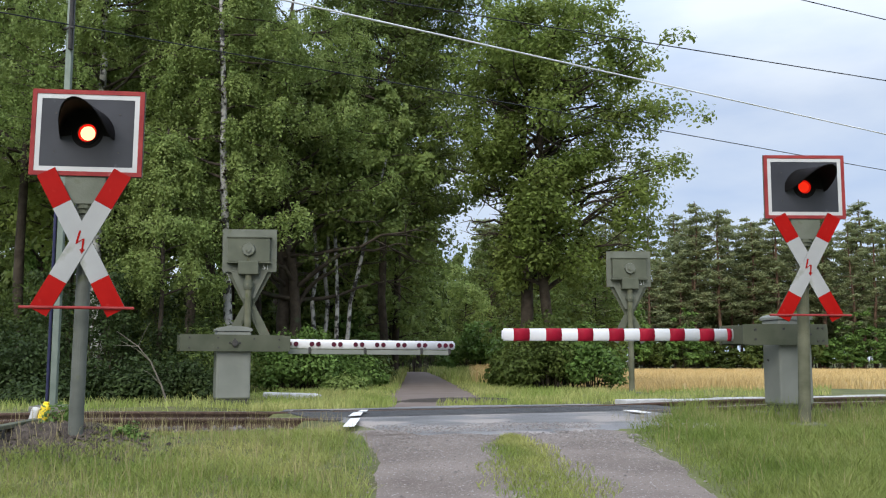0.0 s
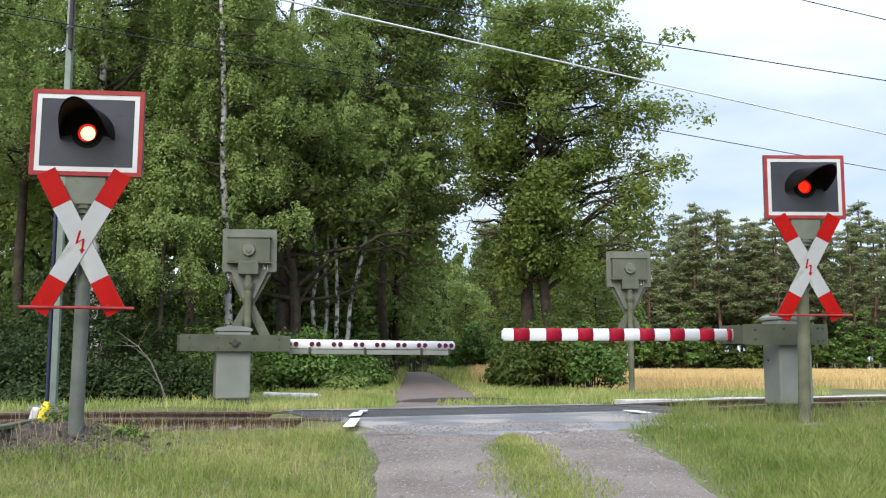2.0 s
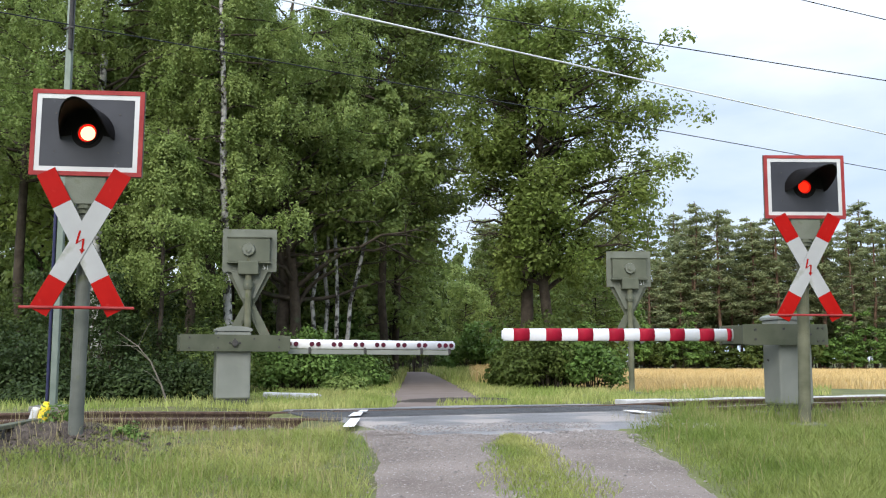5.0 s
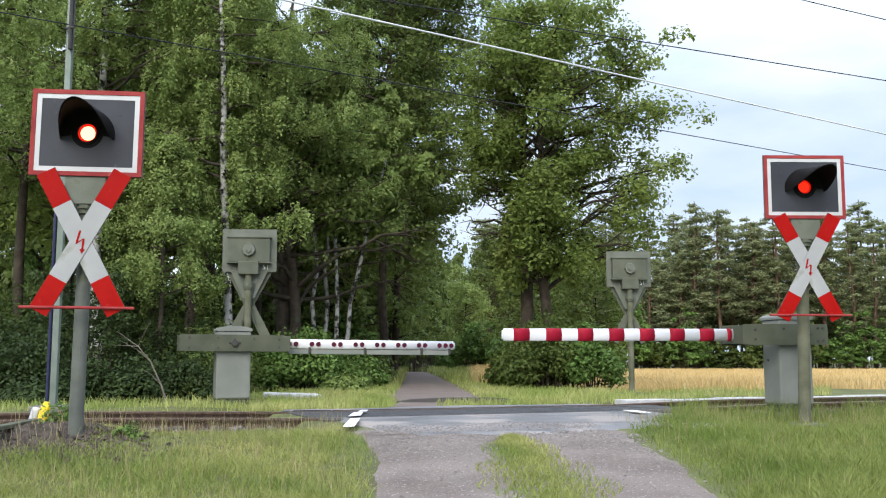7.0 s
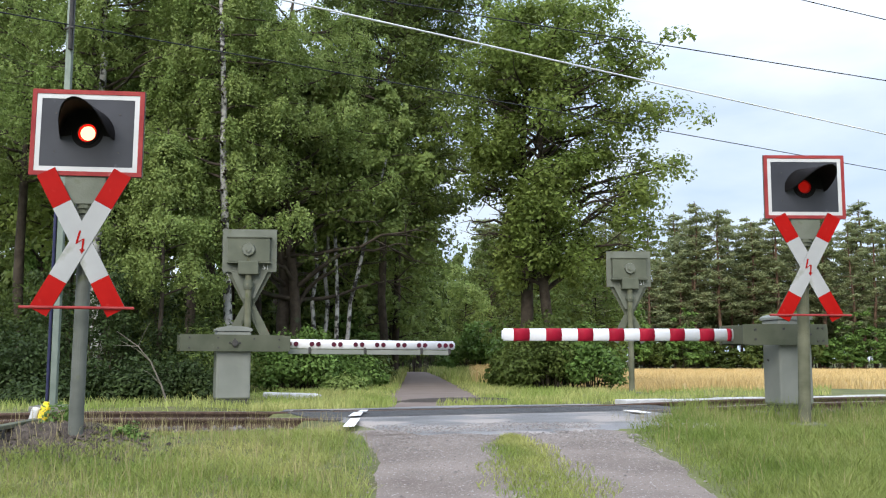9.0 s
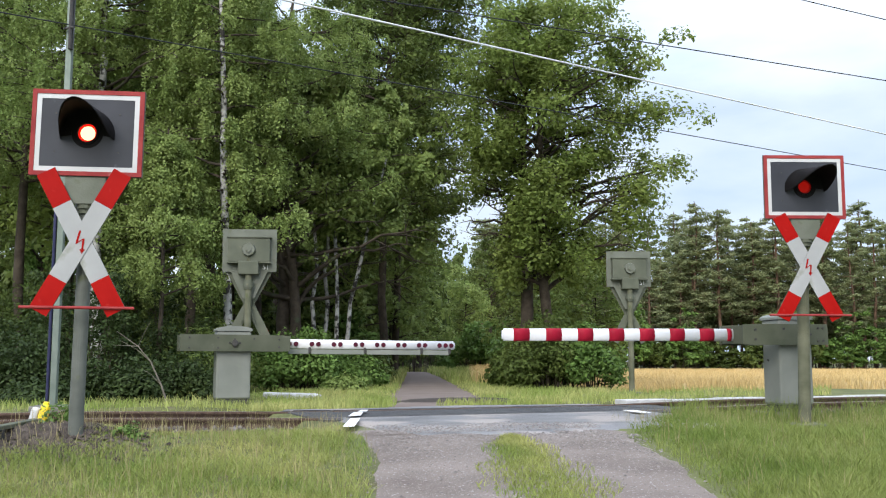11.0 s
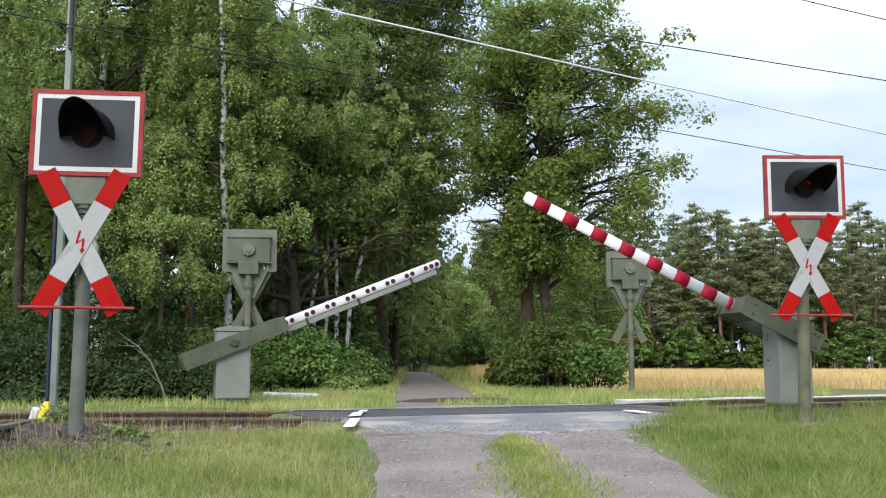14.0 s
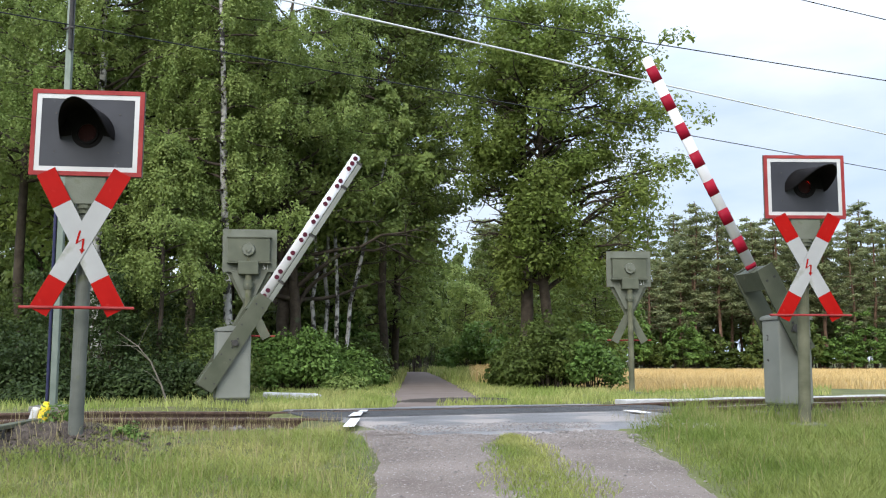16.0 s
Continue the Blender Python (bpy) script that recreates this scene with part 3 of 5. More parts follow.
def annulus(bm, r0, r1, y0, y1, cz, n=32):
    """Adds a round ring, axis along y."""
    rings = [[bm.verts.new((r * math.cos(2 * math.pi * i / n), y, cz + r * math.sin(2 * math.pi * i / n))) for i in range(n)] for r, y in ((r0, y0), (r1, y0), (r1, y1), (r0, y1))]
    for a in range(4):
        p, q = rings[a], rings[(a + 1) % 4]
        for i in range(n):
            bm.faces.new((p[i], p[(i + 1) % n], q[(i + 1) % n], q[i]))
    bmesh.ops.recalc_face_normals(bm, faces=bm.faces)
    return bm


def warning_sign(m, label, hood_turn, wood=False, lit=True, number="", post_r=0.07, foot=0.0):
    s = empty("crossing_warning_sign", m, label, "warning sign", "warning signs at the crossing")
    pm = M_WOODPOST if wood or not lit else M_POST
    bm = bmesh.new()
    rod(bm, (foot, 0.10, -0.25), (0, 0.10, 2.55), post_r, post_r * 0.95, 20)
    part("post", bm, pm, s)
    bm = bmesh.new()
    rod(bm, (0, 0.10, 1.98), (0, 0.10, 2.14), post_r + 0.02, None, 20)
    rod(bm, (0, 0.10, 2.02), (0, 0.10, 2.10), post_r + 0.035, None, 20)
    part("collar", bm, M_OLIVE, s)
    bm = bmesh.new()
    box(bm, foot - 0.2, foot + 0.2, -0.10, 0.30, -0.3, -0.09 if lit else 0.06, 0.02)
    part("footing", bm, M_OLD_CONCRETE, s)
    # signal board with a round opening
    bm = bmesh.new()
    ring_plate(bm, HW - 0.08, HH - 0.08, 0.081, -0.012, 0.0, BOARD_Z)
    board = part("signal_board", bm, M_BLACK, s, "dark grey-black signal board")
    for sx in (-0.36, 0.36):
        for dz in (-0.17, 0.17):
            bm = bmesh.new()
            rod(bm, (sx * 0.75, -0.012, BOARD_Z + dz), (sx * 0.75, -0.018, BOARD_Z + dz), 0.008, None, 8)
            part("bolt", bm, M_DARK, board)
    bm = bmesh.new()
    ring_plate(bm, HW - 0.038, HH - 0.038, (HW - 0.08, HH - 0.08), -0.016, 0.0, BOARD_Z)
    part("white_border", bm, M_WHITE, s)
    bm = bmesh.new()
    ring_plate(bm, HW, HH, (HW - 0.038, HH - 0.038), -0.022, 0.0, BOARD_Z)
    part("red_border", bm, M_FADED_RED, s)
    bm = bmesh.new()
    ring_plate(bm, HW + 0.003, HH + 0.003, (0.37, 0.205), 0.002, 0.025, BOARD_Z)
    part("back_plate", bm, M_GREY, s)
    # lamp housing on the back
    bm = bmesh.new()
    box(bm, -0.37, 0.37, 0.022, 0.15, BOARD_Z - 0.212, BOARD_Z + 0.212, 0.01)
    bmesh.ops.delete(bm, geom=[f for f in bm.faces if f.normal.y < -0.9], context="FACES")
    housing = part("lamp_housing", bm, M_OLIVE, s)
    for dz in (-0.226, 0.226):
        bm = bmesh.new()
        box(bm, -0.39, 0.39, 0.022, 0.17, BOARD_Z + dz - 0.012, BOARD_Z + dz + 0.012, 0.004)
        part("rain_lip", bm, M_OLIVE, housing)
    bm = bmesh.new()
    rod(bm, (0, 0.148, BOARD_Z), (0, 0.21, BOARD_Z), 0.125, 0.11, 8)
    rod(bm, (0, 0.21, BOARD_Z), (0, 0.235, BOARD_Z), 0.05, None, 12)
    part("service_cap", bm, M_GREY, housing)
    bm = bmesh.new()
    box(bm, -0.18, 0.18, 0.022, 0.19, BOARD_Z - 0.44, BOARD_Z - 0.2, 0.015)
    part("terminal_box", bm, M_OLIVE, s)
    bm = bmesh.new()
    prism(bm, [(-0.17, BOARD_Z - HH - 0.005), (0.17, BOARD_Z - HH - 0.005), (0.17, BOARD_Z - 0.58), (0.09, BOARD_Z - 0.62), (-0.09, BOARD_Z - 0.62), (-0.17, BOARD_Z - 0.58)], -0.005, 0.02)
    part("bracket_plate", bm, M_GREY, s)
    # hood: a tube cut away below
    n, k = 28, 6
    vs = []
    for wall in (1.0, 0.965):
        for i in range(n + 1):
            a = radians(-100 + 200 * i / n)
            reach = 0.50 * max(0.03, math.cos(a * 0.89)) ** 0.45
            for j in range(k + 1):
                t = j / k
                r = wall * (0.235 - 0.20 * t * reach)
                vs.append((r * math.sin(a), -0.013 - reach * t, BOARD_Z - 0.02 + r * math.cos(a)))
    vs = np.array(vs)
    # the hood is turned towards the lane and lifted a little
    sh, lift = hood_turn
    d = -(vs[:, 1] + 0.013)
    vs[:, 0] += d * sh
    vs[:, 2] += d * lift
    w = (n + 1) * (k + 1)
    fs = []
    for base in (0, w):
        for i in range(n):
            for j in range(k):
                q = base + i * (k + 1) + j
                fs.append((q, q + 1, q + k + 2, q + k + 1) if base == 0 else (q, q + k + 1, q + k + 2, q + 1))
    for i in range(n):
        q = i * (k + 1) + k
        fs.append((q, q + w, q + w + k + 1, q + k + 1))
    from_arrays("hood", vs, np.array(fs), M_HOOD, s, smooth=True)
    bm = bmesh.new()
    annulus(bm, 0.080, 0.098, -0.03, -0.0165, BOARD_Z)
    part("lens_ring", bm, M_HOOD, s)
    # black ring and arc on the board stand in for shade inside the hood
    bm = bmesh.new()
    annulus(bm, 0.098, 0.135, -0.016, -0.0125, BOARD_Z)
    part("hood_shade_ring", bm, M_HOOD, s)
    bm = bmesh.new()
    arc = [(r * math.cos(radians(a)), BOARD_Z - 0.01 + r * math.sin(radians(a))) for r, seq in ((0.228, range(-6, 187, 8)), (0.137, range(186, -7, -8))) for a in seq]
    prism(bm, arc, -0.017, -0.0125)
    part("hood_shade_arc", bm, M_HOOD, s)
    # rotor with four sectors behind the opening: dark, dim, red, bright
    rotor = None
    if lit:
        bm = bmesh.new()
        rod(bm, (0, 0.02, 0), (0, 0.03, 0), 0.199, None, 40)
        rotor = part("lamp_rotor", bm, M_HOOD, s)
        rotor.location = (0.115, 0.0, BOARD_Z)
        for q in range(4):
            bm = bmesh.new()
            pts = [(0, 0)] + [(0.198 * math.cos(radians(90 * q + a)), 0.198 * math.sin(radians(90 * q + a))) for a in range(-45, 46, 9)]
            prism(bm, pts, 0.010, 0.018)
            sec = part("sector", bm, M_RIM[q], rotor)
            bm = bmesh.new()
            c = Vector((math.cos(radians(90 * q)), 0, math.sin(radians(90 * q)))) * 0.115
            rod(bm, c + Vector((0, 0.002, 0)), c + Vector((0, 0.009, 0)), 0.062, None, 24)
            part("lamp_disc", bm, M_LEVEL[q], sec)
    # crossbuck: two crossed boards with red ends
    cz = BOARD_Z - HH - 0.577
    for side, y0 in ((1, -0.05), (-1, -0.042)):
        ang = side * 28.2
        arm = None
        for z0, z1, mm, nm in ((-0.365, 0.365, M_CROSS, "cross_arm"), (0.365, 0.685, M_RED, "red_end"), (-0.685, -0.365, M_RED, "red_end")):
            bm = bmesh.new()
            box(bm, -0.083, 0.083, 0, 0.006, z0, z1)
            ob = part(nm, bm, mm, s if arm is None else arm)
            if arm is None:
                arm = ob
                arm.matrix_basis = pose(0, y0, cz, 0, ang, 0)
        bm = bmesh.new()
        box(bm, -0.083, 0.083, 0.008, 0.02, -0.685, 0.685)
        ob = part("arm_back", bm, M_OLIVE, arm)
    bm = bmesh.new()
    w = 0.008
    for (xa, za), (xb, zb) in (((-0.006, 0.095), (-0.033, -0.018)), ((-0.033, -0.014), (0.027, 0.026)), ((0.027, 0.026), (0.018, -0.072))):
        prism(bm, [(xa - w, za), (xa + w, za), (xb + w, zb), (xb - w, zb)], -0.0545, -0.052, Matrix.Translation((0, 0, cz)))
    prism(bm, [(-0.006, -0.066), (0.042, -0.066), (0.015, -0.105)], -0.0545, -0.052, Matrix.Translation((0, 0, cz)))
    part("lightning_arrow", bm, M_RED, s)
    bm = bmesh.new()
    rod(bm, (-0.475, -0.055, cz - 0.565), (0.475, -0.055, cz - 0.565), 0.013, None, 10)
    part("guard_rod", bm, M_FADED_RED, s)
    if not lit:
        bm = bmesh.new()
        prism(bm, [(-0.33, BOARD_Z - HH + 0.01), (0.33, BOARD_Z - HH + 0.01), (0.10, cz + 0.1), (-0.10, cz + 0.1)], 0.026, 0.04)
        part("gusset_plate", bm, M_GREY, s)
        for side in (-1, 1):
            bm = bmesh.new()
            box(bm, -0.012, 0.012, 0.028, 0.05, -0.5, 0.0, 0.003, pose(side * 0.05, 0, cz + 0.14, 0, side * 20, 0))
            part("stay", bm, M_OLIVE, s)
    if number:
        text_mesh(number, 0.125, s, pose(-0.29, 0.029, BOARD_Z - 0.30, 90, 0, 180), M_PAINT_W)
    return s, rotor


sign_a, rotor_a = warning_sign(pose(-3.12, 8.20, -0.05, 0, 0.5, 5), "red-bordered signal board over a crossbuck on a grey steel post", (0.04, 0.15), post_r=0.062)
sign_b, rotor_b = warning_sign(pose(4.275, 11.25, 0.03, 0, 0.3, 0), "red-bordered signal board over a crossbuck on a mossy post", (0.24, 0.12), wood=True, foot=-0.06)
sign_c, _ = warning_sign(pose(-3.46, 17.1, -0.06, 0, 0, 184), "grey-green back of a signal board with crossbuck on a post", (0.1, 0.1), lit=False, number="51", post_r=0.06)
sign_d, _ = warning_sign(pose(3.99, 20.6, -0.06, 0, 0, 182), "grey-green back of a signal board beside the wheat field", (0.1, 0.1), lit=False, number="51", post_r=0.06)


# ---- barriers ----
BOOM_AZ = 19.6


def barrier(m, label, rear, studs, number="", root=0.95, drop=0.0, span=(-0.27, 0.27)):
    """Half barrier: the thing's x axis points along the lowered boom, pivot at 1.02 m."""
    b = empty("half_barrier", m, label, "barrier", "barriers of the crossing")
    bm = bmesh.new()
    x0, x1 = span
    xm, hw = (x0 + x1) / 2, (x1 - x0) / 2
    box(bm, x0 - 0.06, x1 + 0.06, -0.24, 0.24, -0.3, 0.05, 0.03)
    part("footing", bm, M_OLD_CONCRETE, b)
    bm = bmesh.new()
    box(bm, x0, x1, -0.19, 0.19, 0.14, 1.21, 0.025)
    body = part("housing", bm, M_HOUSING, b)
    bm = bmesh.new()
    box(bm, x0 + 0.02, x1 - 0.02, -0.17, 0.17, 0.04, 0.15, 0.0)
    part("plinth", bm, M_DARK, body)
    bm = bmesh.new()
    hc = hw + 0.015
    pts = [(xm - hc, 1.21), (xm + hc, 1.21), (xm + hc, 1.235)] + [(xm + hc * math.cos(radians(a)), 1.235 + 0.055 * math.sin(radians(a))) for a in range(15, 180, 15)] + [(xm - hc, 1.235)]
    prism(bm, pts, -0.205, 0.205)
    part("cap", bm, M_HOUSING, body)
    bm = bmesh.new()
    box(bm, x0 + 0.04, x1 - 0.04, -0.197, -0.19, 0.16, 0.86, 0.003)
    part("service_door", bm, M_HOUSING, body)
    if number:
        text_mesh(number, 0.11, body, pose(x1 + 0.0005, -0.06, 0.98, 90, 0, 90), M_DARK)
        bm = bmesh.new()
        rod(bm, (x1 - 0.002, -0.06, 0.70), (x1 + 0.012, -0.06, 0.70), 0.014, None, 10)
        part("lock", bm, M_DARK, body)
    # swinging arm, its space starts at the pivot
    arm = new("boom_arm")
    arm.parent = b
    arm.location = (0, 0, 1.02 + drop)
    for y0 in (-0.285, 0.255):
        bm = bmesh.new()
        prism(bm, [(-rear, -0.13), (0.72, -0.13), (root, -0.12), (root, 0.12), (0.72, 0.13), (-rear, 0.13)], y0, y0 + 0.03)
        cheek = part("arm_plate", bm, M_ARM, arm)
        for x, z in ((-rear + 0.14, 0.08), (-rear + 0.14, -0.08), (-0.26, 0.08), (-0.26, -0.08), (0.0, 0.06), (0.0, -0.06), (-0.08, 0), (0.08, 0), (0.3, 0.07), (0.7, 0.06), (0.7, -0.06)):
            bm = bmesh.new()
            rod(bm, (x, y0 - 0.01 if y0 < 0 else y0 + 0.04, z), (x, y0 + 0.015, z), 0.016, None, 8)
            part("bolt", bm, M_DARK, cheek)
    bm = bmesh.new()
    rod(bm, (0, -0.32, 0), (0, 0.30, 0), 0.05, None, 16)
    part("axle", bm, M_DARK, arm)
    bm = bmesh.new()
    prism(bm, [(0.60, -0.11), (root - 0.02, -0.11), (root - 0.02, 0.11), (0.60, 0.11)], -0.252, 0.252)
    part("boom_socket", bm, M_ARM, arm)
    if rear > 0.7:
        bm = bmesh.new()
        box(bm, -rear + 0.02, -0.42, -0.25, 0.25, -0.11, 0.11, 0.02)
        part("counterweight", bm, M_ARM, arm)
    # boom tube
    r0, r1 = 0.078, 0.074
    tip = 3.80 if studs else 3.905
    bm = bmesh.new()
    rod(bm, (root - 0.02, 0, 0), (tip, 0, 0), r0, r1, 28)
    bmesh.ops.bevel(bm, geom=[e for e in bm.edges if all(v.co.x > tip - 0.05 for v in e.verts)], offset=0.02, segments=2, affect="EDGES")
    bmesh.ops.scale(bm, vec=(1, 0.42, 1), verts=bm.verts)
    for f in bm.faces:
        f.smooth = len(f.verts) == 4
    boom = part("boom", bm, M_BOOM_W, arm)
    if studs:
        for i in range(8):
            for dx in (-0.055, 0.055):
                x = 0.965 + 0.372 * i + dx
                bm = bmesh.new()
                rod(bm, (x, -0.024, 0.0), (x, -0.042, 0.0), 0.042, 0.038, 12)
                part("stud", bm, M_DOT, boom)
        bm = bmesh.new()
        rod(bm, (3.73, -0.022, 0.0), (3.73, -0.041, 0.0), 0.042, 0.038, 12)
        part("stud", bm, M_DOT, boom)
        for i, (x0, x1) in enumerate(((0.90, 1.24), (1.28, 2.18), (2.22, 3.18), (3.22, 3.69))):
            bm = bmesh.new()
            box(bm, x0, x1, -0.02, 0.02, -0.165, -0.085, 0.006)
            part("skirt_strip", bm, M_HOUSING, boom, "pale grey strip under the boom")
            bm = bmesh.new()
            box(bm, x1 - 0.01, x1 + 0.03, -0.03, 0.03, -0.15, -0.05, 0.004)
            part("strip_clamp", bm, M_DARK, boom)
    else:
        for i in range(8):
            x0 = root + 0.005 if i == 0 else root + 0.005 + 0.408 * i - 0.165
            x1 = x0 + (0.06 if i == 0 else 0.20)
            bm = bmesh.new()
            r = 0.0795 - 0.004 * (x0 - 0.9) / 3
            rod(bm, (x0, 0, 0), (x1, 0, 0), r + 0.001, r, 28)
            bmesh.ops.scale(bm, vec=(1, 0.44, 1), verts=bm.verts)
            for f in bm.faces:
                f.smooth = len(f.verts) == 4
            part("red_band", bm, M_BOOM_R, boom)
    for ob in arm.children:
        ob.location.z -= drop
    return b, arm


bar_right, arm_right = barrier(pose(4.49, 12.42, -0.03, 0, 0, 194), "half barrier with red and white boom on a grey housing", 0.33, False, "2", root=0.87, drop=0.145, span=(-0.16, 0.31))
bar_left, arm_left = barrier(pose(-3.38, 15.5, -0.08, 0, 0, BOOM_AZ), "half barrier with white studded boom and grey housing", 0.84, True, root=0.88)


# ---- overhead line ----
def wire(name, pts, r, material, label):
    """A hanging wire through three points."""
    a, b, sag = Vector(pts[0]), Vector(pts[1]), pts[2]
    line = []
    for i in range(41):
        t = i / 40
        p = a.lerp(b, t)
        line.append((p.x, p.y, p.z - sag * 4 * t * (1 - t)))
    v, f = tubes([(line, [r] * 41)], 6)
    return tagged(from_arrays(name, v, f, material, smooth=True), label, "wire", "wires of the overhead line")


def wires():
    wire("contact_wire", ((-7.68, 8.26, 5.3), (14.74, 23.11, 5.3), 0.0), 0.013, M_WIRE_LIGHT, "bright taut overhead wire above the track")
    wire("catenary_wire", ((-8.82, 9.80, 5.8), (16.68, 20.99, 5.8), 0.0), 0.009, M_WIRE, "dark overhead wire above the track")
    wire("feeder_wire", ((-8.68, 10.66, 5.3), (17.38, 27.36, 5.3), 0.0), 0.009, M_WIRE, "dark overhead wire beyond the track")
    wire("return_wire", ((-5.2, 12.97, 8.22), (12.97, 18.72, 6.5), 0.0), 0.009, M_WIRE, "thin wire high above the lane")


wires()


def mast():
    m = empty("catenary_mast", pose(-5.2, 13.0, -0.05), "slim galvanised mast of the overhead line", "mast")
    bm = bmesh.new()
    box(bm, -0.055, 0.03, -0.04, 0.04, 0, 8.4, 0.006)
    part("column", bm, M_MAST, m)
    bm = bmesh.new()
    rod(bm, (-0.10, 0.0, 0), (-0.10, 0.0, 4.4), 0.022, None, 10)
    part("earth_pipe", bm, M_BLUEBLACK, m)
    bm = bmesh.new()
    box(bm, 0.0, 0.06, -0.09, -0.05, 5.0, 7.0, 0.004)
    rod(bm, (0.03, -0.11, 5.0), (0.03, -0.11, 7.3), 0.025, None, 8)
    rod(bm, (-0.06, -0.08, 5.3), (0.09, -0.14, 5.3), 0.02, None, 8)
    part("tension_rope", bm, M_DARK, m)
    bm = bmesh.new()
    box(bm, -0.25, 0.25, -0.25, 0.25, -0.2, 0.12, 0.03)
    part("footing", bm, M_OLD_CONCRETE, m)


mast()


def point_marker():
    """Dark steel channel on short feet with a yellow and white end piece."""
    g = empty("cable_rail", pose(-3.84, 9.25, -0.03, 0, 0, 96), "low dark steel rail on feet with a yellow cap", "cable rail")
    bm = bmesh.new()
    box(bm, -2.6, 0.0, -0.045, 0.045, 0.115, 0.15, 0.006)
    part("channel", bm, M_ARM, g)
    for x in (-2.1, -1.75, -1.4, -1.1, -0.8, -0.5, -0.2):
        bm = bmesh.new()
        box(bm, x - 0.03, x + 0.03, -0.05, 0.04, -0.1, 0.116, 0.006)
        part("foot", bm, M_DARK, g)
    bm = bmesh.new()
    box(bm, -0.06, 0.03, 0.04, 0.115, -0.05, 0.24, 0.025, pose(0, 0, 0, 14, 0, 0))
    part("end_cap", bm, M_WHITE, g)
    bm = bmesh.new()
    box(bm, -0.07, 0.04, -0.04, 0.037, 0.0, 0.285, 0.025, pose(0, 0, 0, 14, 0, 0))
    box(bm, -0.03, 0.02, -0.02, 0.03, 0.27, 0.31, 0.012, pose(0, 0, 0, 14, 0, 0))
    part("yellow_cap", bm, M_YELLOW, g, "bright yellow plastic cap")


point_marker()


# ---- trees ----
def skeleton(rng, height, trunk_r, lean, limbs, z0, reach, up, stems=1, stem_spread=0.3, wig=0.12, twig=5, skew=None, outer=0.3, gap=0.14):
    """Branch paths of a tree, and the points where leaves gather. reach(h) gives the crown's radius at height fraction h."""
    paths, tips = [], []
    for st in range(stems):
        k = 12
        h = np.linspace(0, 1, k)
        az = rng.uniform(0, 6.28)
        sp = stem_spread * (0.35 + h) * (st > 0 or stems > 1)
        px = lean[0] * h * height + np.cos(az + st * 3.1) * sp + np.cumsum(rng.normal(size=k)) * wig * 0.5
        py = lean[1] * h * height + np.sin(az + st * 3.1) * sp + np.cumsum(rng.normal(size=k)) * wig * 0.5
        px, py = px - px[0] + gap * st, py - py[0]
        pz = h * height * (1 - 0.08 * st)
        pts = np.stack([px, py, pz], 1)
        paths.append((pts, trunk_r * (1 - 0.16 * st) * (1 - h * 0.9) ** 0.9 + 0.012))
        for i in range(limbs // stems):
            hf = z0 + (0.98 - z0) * ((i + rng.uniform(0, 1)) / (limbs // stems))
            base = np.array([np.interp(hf, h, pts[:, c]) for c in range(3)])
            a = i * 2.4 + rng.uniform(-0.5, 0.5) + st
            ln = reach(hf) * rng.uniform(0.6, 1.0)
            ln *= skew(hf, a) if skew else 1.0
            m = 7
            t = np.linspace(0, 1, m)[:, None]
            rise = up * rng.uniform(0.6, 1.4)
            d = np.array([math.cos(a), math.sin(a), 0.0])
            limb = base + d * ln * t + np.array([0, 0, 1.0]) * (ln * rise * (t - 0.45 * t * t)) + np.cumsum(rng.normal(size=(m, 3)), 0) * 0.05 * ln * np.sqrt(t)
            r = max(0.012, trunk_r * 0.42 * (1 - hf * 0.75))
            paths.append((limb, r * (1 - t[:, 0]) ** 0.8 + 0.006))
            for j in range(twig):
                f = rng.uniform(outer, 1.0)
                o = np.array([np.interp(f, t[:, 0], limb[:, c]) for c in range(3)])
                d2 = d * rng.uniform(0.2, 1) + rng.normal(size=3) * np.array([0.7, 0.7, 0.45])
                tip = o + d2 * ln * 0.30
                mid = (o + tip) / 2 + rng.normal(size=3) * 0.04 * ln
                paths.append(([o, mid, tip], [r * 0.35 + 0.004, r * 0.2 + 0.003, 0.003]))
                tips += [tip, mid]
            tips += [limb[-1], limb[-2]]
    return paths, np.array(tips)


SWAY = []


def boughs(t, rng, cen, face, ids, count, size, hang, leaf, swing):
    """The crown in several boughs, each hinged on the trunk, so that the wind can rock it."""
    for b in range(count):
        pick = ids == b
        if not pick.any():
            continue
        mid = cen[pick].mean(0)
        hinge = np.array([mid[0] * 0.15, mid[1] * 0.15, mid[2] + 0.3])
        v, f = leaf_quads(rng, cen[pick] - hinge, face[pick], size, hang)
        ob = from_arrays("bough", v, f, leaf, t)
        ob.location = hinge
        SWAY.append((ob, hinge, swing, rng.uniform(0, 6.28), rng.uniform(0.32, 0.55)))


